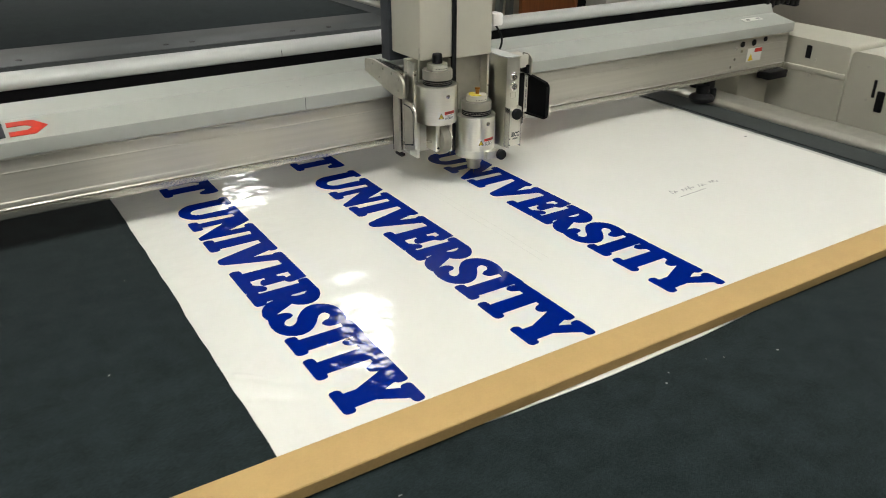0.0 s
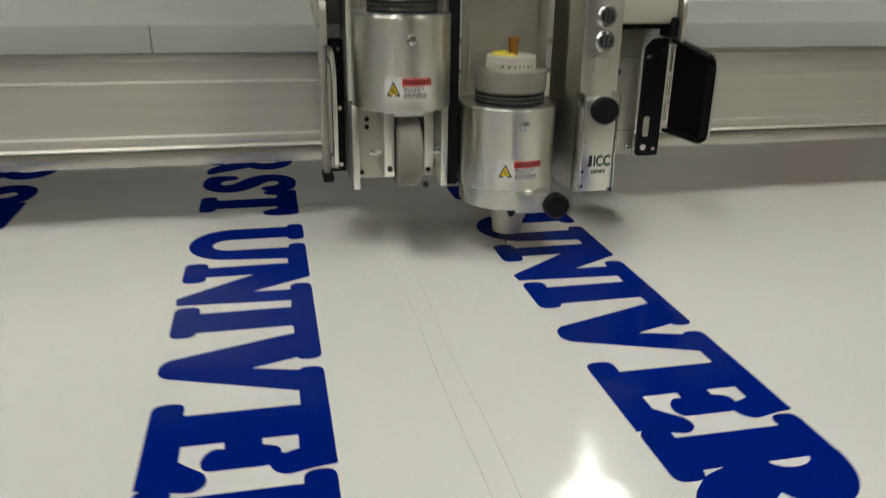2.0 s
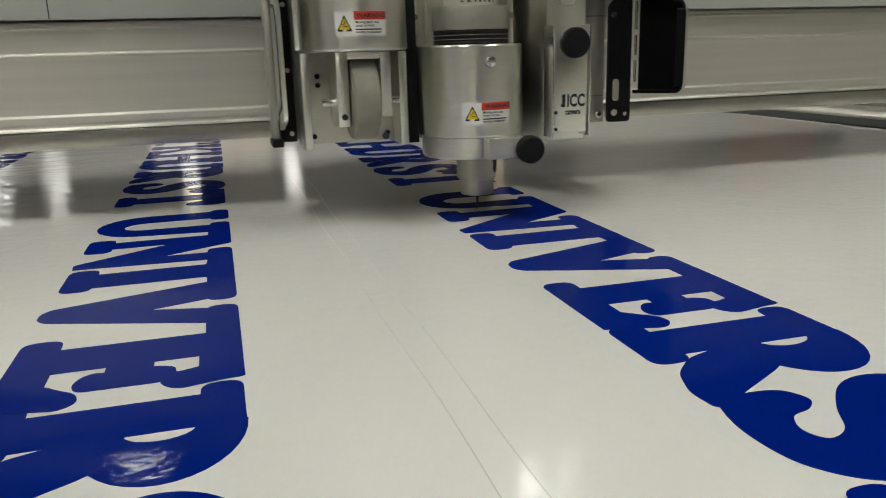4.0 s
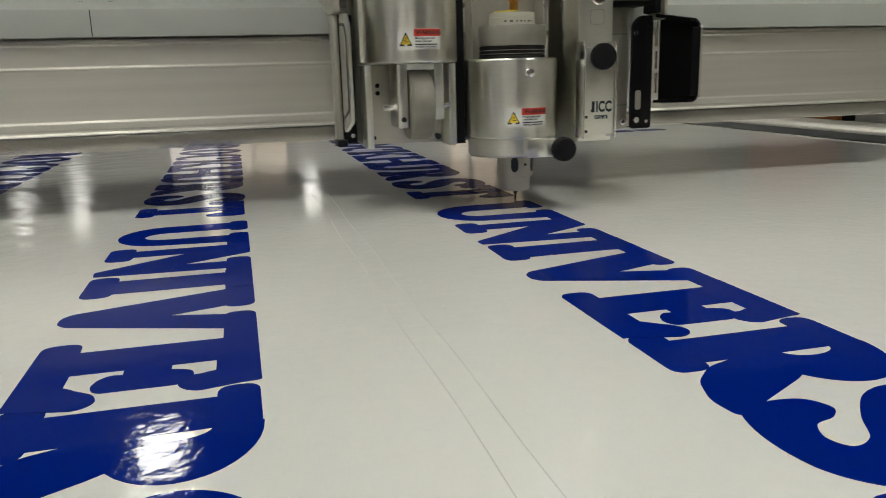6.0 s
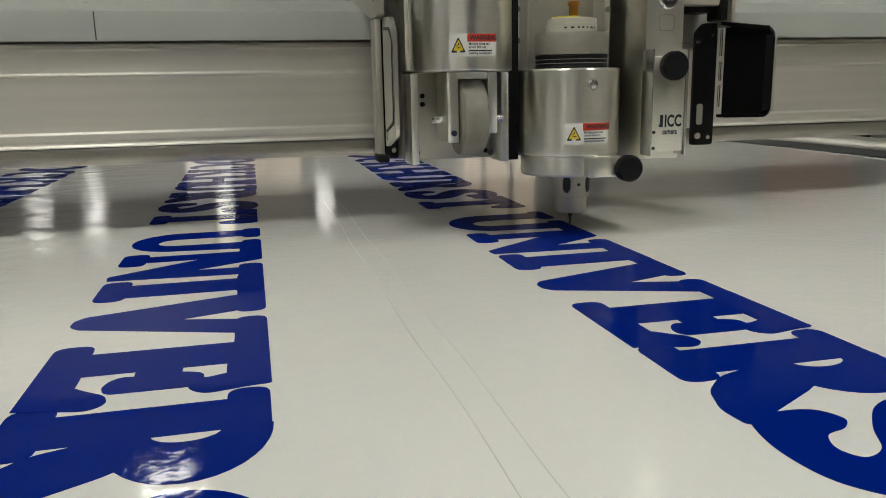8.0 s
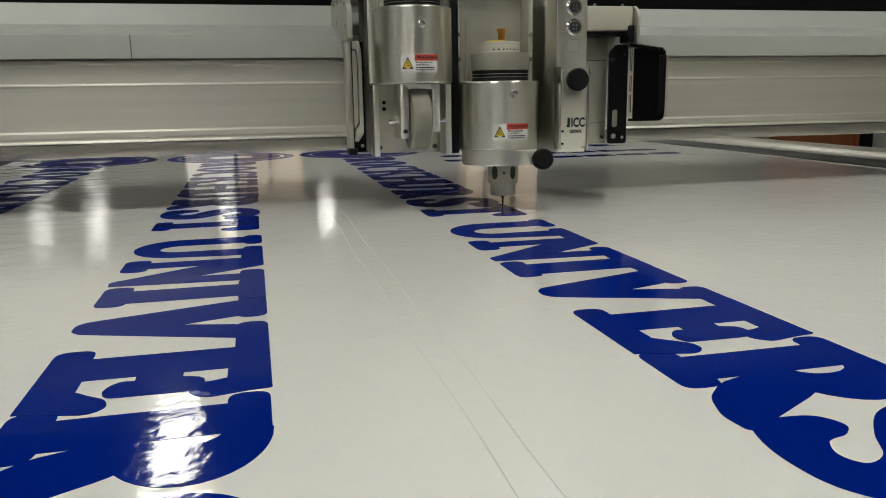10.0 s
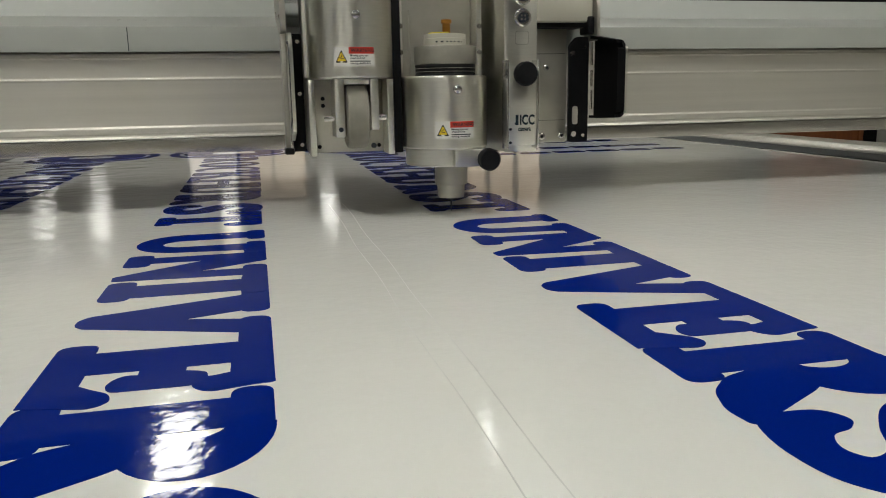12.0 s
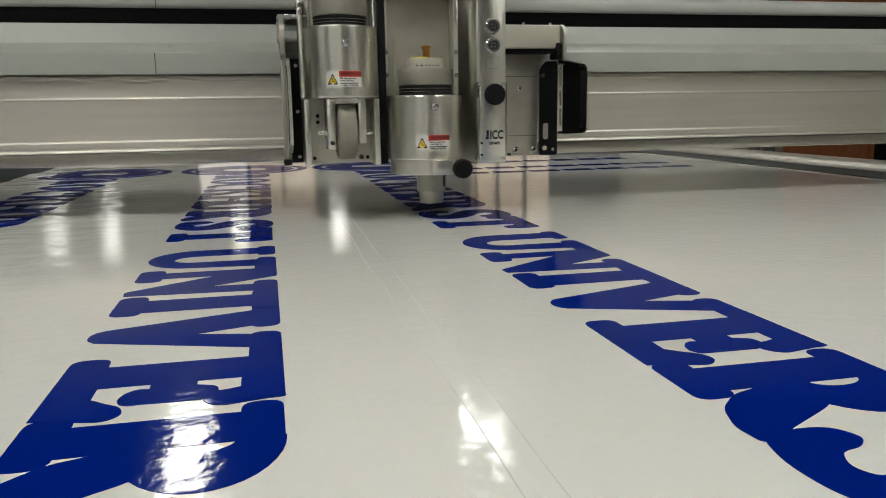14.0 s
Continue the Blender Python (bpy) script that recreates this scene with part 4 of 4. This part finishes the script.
def flap(parent):
    """A hinged guard: a black tray whose open side faces the tools, with a pale rim at its free edge."""
    root = part("guard_flap", prism(B(), soft([(.068, .102), (.068, .207), (-.006, .197), (-.016, .188), (-.016, .112), (-.006, .105)], .006, 4), .2105, .2140, "x"), BLACK_MATT, parent, "black hinged guard flap")
    part("rim", prism(B(), soft([(-.0165, .112), (-.0165, .188), (-.0130, .190), (-.0130, .110)], .001, 2), .2128, .2152, "x"), ALU_PLATE, root, "pale rim")
    part("tray_wall", prism(B(), soft([(-.0158, .114), (-.0158, .186), (-.0128, .188), (-.0128, .112)], .001, 2), .2030, .2104, "x"), BLACK_MATT, root)
    part("tray_wall", prism(B(), [(.066, .2068), (.066, .2030), (-.010, .1935), (-.010, .1970)], .2030, .2104, "x"), BLACK_MATT, root)
    part("tray_wall", prism(B(), [(.066, .1025), (.066, .1060), (-.010, .1090), (-.010, .1055)], .2030, .2104, "x"), BLACK_MATT, root)
    return root


flap(head)
for z0, z1 in ((.170, .199), (.143, .164), (.114, .138)):
    part("hinge", cyl(B(), .2085, .0715, z0, .0016, z1 - z0, seg=12), CHROME, head)
lf = part("left_guard", prism(B(), soft([(-.030, .100), (.026, .086), (.026, .207), (-.014, .205), (-.030, .190)], .006, 4), -.1815, -.1780, "x"), ALU_TURNED, head, "polished side guard with framed window")
part("window_rim", prism(B(), soft([(-.023, .110), (.019, .100), (.019, .198), (-.012, .196), (-.023, .185)], .004, 3), -.1822, -.1816, "x"), INK, lf)
part("guard_window", prism(B(), soft([(-.021, .113), (.017, .103), (.017, .195), (-.011, .193), (-.021, .183)], .004, 3), -.1828, -.1823, "x"), ALU_PLATE, lf)
part("guard_arm", prism(B(), soft([(.010, .208), (.050, .208), (.190, .232), (.190, .268), (.150, .272), (.030, .262), (.010, .245)], .008, 4), -.1880, -.1820, "x"), ALU_PLATE, head, "metal arm with screws")
part("arm_shelf", box(B(), -.1818, -.1500, .030, .185, .256, .262, .001), STEEL, head, "bright metal shelf")
for y, z in ((.03, .250), (.06, .257), (.10, .260), (.15, .262), (.03, .225), (.12, .236)):
    part("arm_screw", lathe(B(), [(.0028, 0), (.0028, .0012)], -.1892, y, z, "x", 12), STEEL, head)
part("guard_post", box(B(), -.1880, -.1820, .032, .058, .0725, .207, .001), ALU_PLATE, head)
part("post_foot", box(B(), -.1900, -.1790, .020, .050, .0715, .0790, .002), BLACK, head)
part("guard_strip", box(B(), -.1780, -.1630, .0610, .0800, .0720, .2090, .001), BLACK, head, "black strip beside the module")
for z in (.0800, .1400, .2000):
    part("strip_bolt", lathe(B(), [(.0024, 0), (.0024, .0014)], -.1680, .0609, z, "y", 12), STEEL, head)
for z in (.078, .088, .105, .190):
    part("edge_bolt", lathe(B(), [(.0026, 0), (.0026, .005)], -.1865, .045, z, "x", 12), STEEL, head)
# cable plug behind the column
part("plug", box(B(), .058, .086, .015, .045, .343, .372, .004), LABEL_WHITE, head, "white cable plug")
bm = B()
prev = None
for i in range(15):
    a = math.pi * i / 14
    p = Vector((.074 + .024 * math.sin(a), .034, .346 - .085 * i / 14))
    if prev is not None:
        d = p - prev
        g = bmesh.ops.create_cone(bm, cap_ends=True, segments=8, radius1=.0025, radius2=.0025, depth=d.length * 1.1)
        mt = Matrix.Translation((p + prev) / 2) @ d.to_track_quat("Z", "Y").to_matrix().to_4x4()
        bmesh.ops.transform(bm, matrix=mt, verts=g["verts"])
    prev = p
part("cable", bm, BLACK, head, "thin black cable loop")

# ---- behind the table ----
solid("partition", box(B(), 1.18, 3.62, 2.95, 3.05, FLOOR, 1.25), SHEETING, "stained pale sheeting on a low partition", "partition", kind="structure")
wood = thing("wood_board", "tall orange-brown wooden board leaning behind the table", "board")
part("panel", box(B(), 1.80, 2.20, 2.50, 2.53, FLOOR, 0.95, .003), WOOD, wood)
part("edge_strip", box(B(), 2.202, 2.225, 2.495, 2.535, FLOOR, 0.95, .003), WOOD, wood)
lad = thing("step_ladder", "grey-green metal step ladder", "ladder")
for x0, tx in ((1.63, 1.80), (1.74, 1.84)):
    bm = B()
    prism(bm, [(x0, FLOOR), (x0 + .03, FLOOR), (tx + .03, .9), (tx, .9)], 2.60, 2.64, "y")
    part("side", bm, LADDER_GREEN, lad)
for z in (-.6, -.3, -.02, .3, .6):
    part("step", box(B(), 1.735 + .10 * z, 1.82, 2.60, 2.68, z, z + .03), LADDER_GREEN, lad)
cab = thing("drawer_cabinet", "red small-parts cabinet with smoky drawers", "cabinet")
part("shelf", box(B(), 3.03, 3.72, 2.40, 2.62, -.10, .42, .004), RED_PLASTIC, cab)
for r in range(6):
    for k in range(7):
        x = 3.045 + k * .096
        part("drawer", box(B(), x, x + .086, 2.388, 2.399, -.085 + r * .083, -.020 + r * .083, .003), CLEAR_DRAWER, cab)
bench = thing("work_bench", "cluttered dark workbench behind the table", "bench")
part("top", box(B(), 2.28, 3.9, 2.35, 2.9, -.16, -.12, .004), DARK, bench)
for x in (2.32, 3.8):
    part("leg", box(B(), x, x + .06, 2.4, 2.46, FLOOR, -.16), DARK, bench)
pc = thing("white_case", "off-white equipment case on the workbench", "case")
part("body", box(B(), 2.55, 2.70, 2.40, 2.75, -.12, .62, .006), BOX_WHITE, pc)
part("front_panel", box(B(), 2.56, 2.69, 2.393, 2.399, -.10, .60, .002), BOX_WHITE, pc)
ch = thing("small_box", "pale flat box on the workbench", "box")
part("body", box(B(), 2.34, 2.52, 2.37, 2.55, -.12, .03, .004), BOX_WHITE, ch)
dv = thing("black_case", "black equipment case on the workbench", "case")
part("body", box(B(), 2.30, 2.43, 2.58, 2.80, -.12, .34, .008), BLACK, dv)
stand = thing("clamp_stand", "grey metal stand on the workbench", "stand")
part("post", cyl(B(), 2.86, 2.50, -.12, .022, .5, seg=20), ALU_PLATE, stand)
part("bracket", box(B(), 2.82, 2.92, 2.46, 2.54, .02, .10, .006), BOX_WHITE, stand)
part("base", box(B(), 2.79, 2.96, 2.42, 2.58, -.12, -.09, .004), ALU_PLATE, stand)
drape = thing("dark_cabinet", "tall dark cabinet behind the table", "cabinet")
part("body", box(B(), .97, 1.17, 2.75, 3.1, FLOOR, 1.1, .006), BLACK, drape)
part("door", box(B(), .98, 1.16, 2.738, 2.748, FLOOR + .05, 1.05, .003), BLACK, drape)
win = thing("window_1", "wide bright window in the far wall", "window", kind="structure")
bm = B()
for x0, x1, z0, z1 in ((-2.05, .91, .25, .31), (-2.05, .91, 2.30, 2.36), (-2.05, -1.99, .31, 2.30), (.85, .91, .31, 2.30), (-.84, -.76, .31, 2.30), (.02, .08, .31, 2.30)):
    box(bm, x0, x1, 20.05, 20.12, z0, z1)
part("window_frame", bm, DARK, win)
for x0, x1 in ((-1.99, -.84),):
    p_ = part("pane", box(B(), x0, x1, 20.08, 20.09, .31, 2.30), PANE, win)
    p_.visible_shadow = False
for x0, x1 in ((-.76, .02), (.08, .85)):
    p_ = part("blind", box(B(), x0, x1, 20.08, 20.09, .31, 2.30), BLIND, win, "sheer tan blind lit from outside")
    p_.visible_shadow = False
# unseen window added in the side wall: soft, banded brightness mirrored in the sheet
side = thing("added_side_window", "added unseen side window with tan blinds, brightening the sheet's reflections", "window", kind="structure")
bm = B()
for y0, y1, z0, z1 in ((8.0, 18.6, .35, .41), (8.0, 18.6, 2.30, 2.36)):
    box(bm, 4.25, 4.32, y0, y1, z0, z1)
for k in range(7):
    box(bm, 4.25, 4.32, 8.0 + 1.755 * k, 8.07 + 1.755 * k, .41, 2.30)
part("window_frame", bm, DARK, side)
for k in range(6):
    p_ = part("blind", box(B(), 4.28, 4.29, 8.07 + 1.755 * k, 9.755 + 1.755 * k, .41, 2.30), BLIND, side, "sheer tan blind lit from outside")
    p_.visible_shadow = False
# the first panel glows behind the added side window, the second behind window_1
solid("backdrop", box(B(), 5.0, 5.05, 5.0, 19.9, -.3, 3.2), DAYLIGHT, "glowing panel behind the added side window", "backdrop", kind="structure")
solid("backdrop", box(B(), -3.4, 2.4, 20.9, 20.95, -.3, 3.0), DAYLIGHT, "bright daylight outside the far window", "backdrop", kind="structure")
bx = thing("pale_case", "pale plastic case beside the table", "case")
part("body", box(B(), 2.26, 2.75, 2.05, 2.30, FLOOR, -.06, .006), BOX_WHITE, bx)

# ---- motion ----
# seconds, and where the blade stands on the sheet
TOOL = [
    (0, -0.0764, 0.2760),
    (0.5, -0.1020, 0.2788),
    (1, -0.0281, 0.3454),
    (1.5, -0.1093, 0.3282),
    (1.8, -0.1045, 0.3594),
    (2, -0.1043, 0.3502),
    (2.5, -0.0291, 0.3307),
    (3, -0.0114, 0.3106),
    (3.2, -0.0120, 0.3100),
    (3.7, -0.0450, 0.3300),
    (4.2, -0.0950, 0.3380),
    (4.7, -0.1000, 0.3220),
    (5.3, -0.0656, 0.2977),
    (5.5, -0.0795, 0.2800),
    (5.6, -0.0711, 0.3250),
    (5.7, -0.0500, 0.3880),
    (5.8, -0.0400, 0.4240),
    (5.9, -0.0400, 0.4320),
    (6, -0.0262, 0.4310),
    (6.2, -0.0200, 0.4164),
    (6.4, -0.0040, 0.4061),
    (6.5, -0.0108, 0.4009),
    (6.7, -0.0120, 0.4027),
    (6.8, -0.0240, 0.4035),
    (6.9, -0.0740, 0.4044),
    (7, -0.0998, 0.4053),
    (7.1, -0.0860, 0.4015),
    (7.2, -0.0520, 0.3977),
    (7.3, -0.0200, 0.3940),
    (7.4, -0.0100, 0.3902),
    (7.5, -0.0137, 0.3864),
    (7.7, -0.0040, 0.3717),
    (7.9, 0.0020, 0.3570),
    (8, -0.0095, 0.3497),
    (8.2, -0.0088, 0.3516),
    (8.7, -0.0200, 0.4000),
    (9.2, -0.0450, 0.4650),
    (9.8, -0.0250, 0.5400),
    (10.3, -0.0065, 0.5721),
    (10.5, -0.0063, 0.5668),
    (10.7, -0.0180, 0.5330),
    (10.9, -0.0060, 0.4991),
    (11, -0.0075, 0.4855),
    (11.3, -0.0060, 0.4804),
    (11.4, -0.0280, 0.4798),
    (11.5, -0.0355, 0.4845),
    (11.6, -0.0280, 0.4867),
    (11.8, -0.0280, 0.5018),
    (11.9, -0.0460, 0.5093),
    (12, -0.0966, 0.5168),
    (12.2, -0.0980, 0.5127),
    (12.5, -0.1107, 0.5065),
    (12.7, -0.1160, 0.5266),
    (12.8, -0.1180, 0.5366),
    (13, -0.1080, 0.5567),
    (13.2, -0.1020, 0.5504),
    (13.3, -0.0450, 0.5473),
    (13.4, -0.0250, 0.5441),
    (13.5, -0.0208, 0.5410),
    (13.7, -0.0850, 0.5780),
    (13.8, -0.1000, 0.5966),
    (14, -0.1074, 0.6336),
]


# seconds, and how far the cutting tool is raised
LIFT = [(0, 0), (2.5, 0), (3, 0), (3.7, .004), (4.2, 0), (4.7, 0), (5.3, .006), (5.5, .007), (5.7, .005), (6, .001), (6.2, .002), (6.5, .005), (6.7, .005), (7, .001), (7.3, .003),
        (7.5, .004), (7.7, .003), (8, 0), (8.2, 0), (9.2, .004), (9.8, 0), (10.5, .001), (11, .002), (11.5, 0), (12, 0), (12.3, .002), (12.5, .005), (12.8, .002), (13, .001), (13.3, .004),
        (13.5, .006), (13.7, .003), (13.8, .001), (14, .001)]
# seconds, and the turn of the blade holder in degrees
TURN = [(0, 90), (1, 60), (2, 30), (3, -4), (3.7, 50), (4.4, 110), (5, 60), (5.3, 90), (5.5, 110), (5.7, 79), (6, 15), (6.2, 0), (6.35, -75), (6.5, -150), (6.8, -200), (7, -144),
        (7.2, -80), (7.35, -10), (7.5, 60), (7.7, -13), (8, 2), (8.2, -4), (8.8, 60), (9.4, 0), (10.3, -25), (10.5, -41), (10.8, -25), (11, -10), (11.1, 75), (11.2, 160), (11.5, 165),
        (11.7, 90), (12, 150), (12.3, 192), (12.5, 180), (13, 150), (13.2, 100), (13.35, 55), (13.5, 16), (13.7, 60), (13.8, 90), (14, 90)]


def motions():
    walk(gantry, [(t, pose(0, y, 0)) for t, x, y in TOOL])
    for thing_ in (head, crease):
        walk(thing_, [(t, pose(x, y, 0)) for t, x, y in TOOL])
    times = sorted({r[0] for r in TOOL} | {r[0] for r in LIFT})
    at = [np.interp(times, [r[0] for r in rows], [r[k] for r in rows]) for rows, k in ((TOOL, 1), (TOOL, 2), (LIFT, 1))]
    walk(cutter, [(t, pose(float(x), float(y), float(z))) for t, x, y, z in zip(times, *at)])
    walk(holder, [(t, pose(0, 0, 0, rz=a)) for t, a in TURN])


motions()
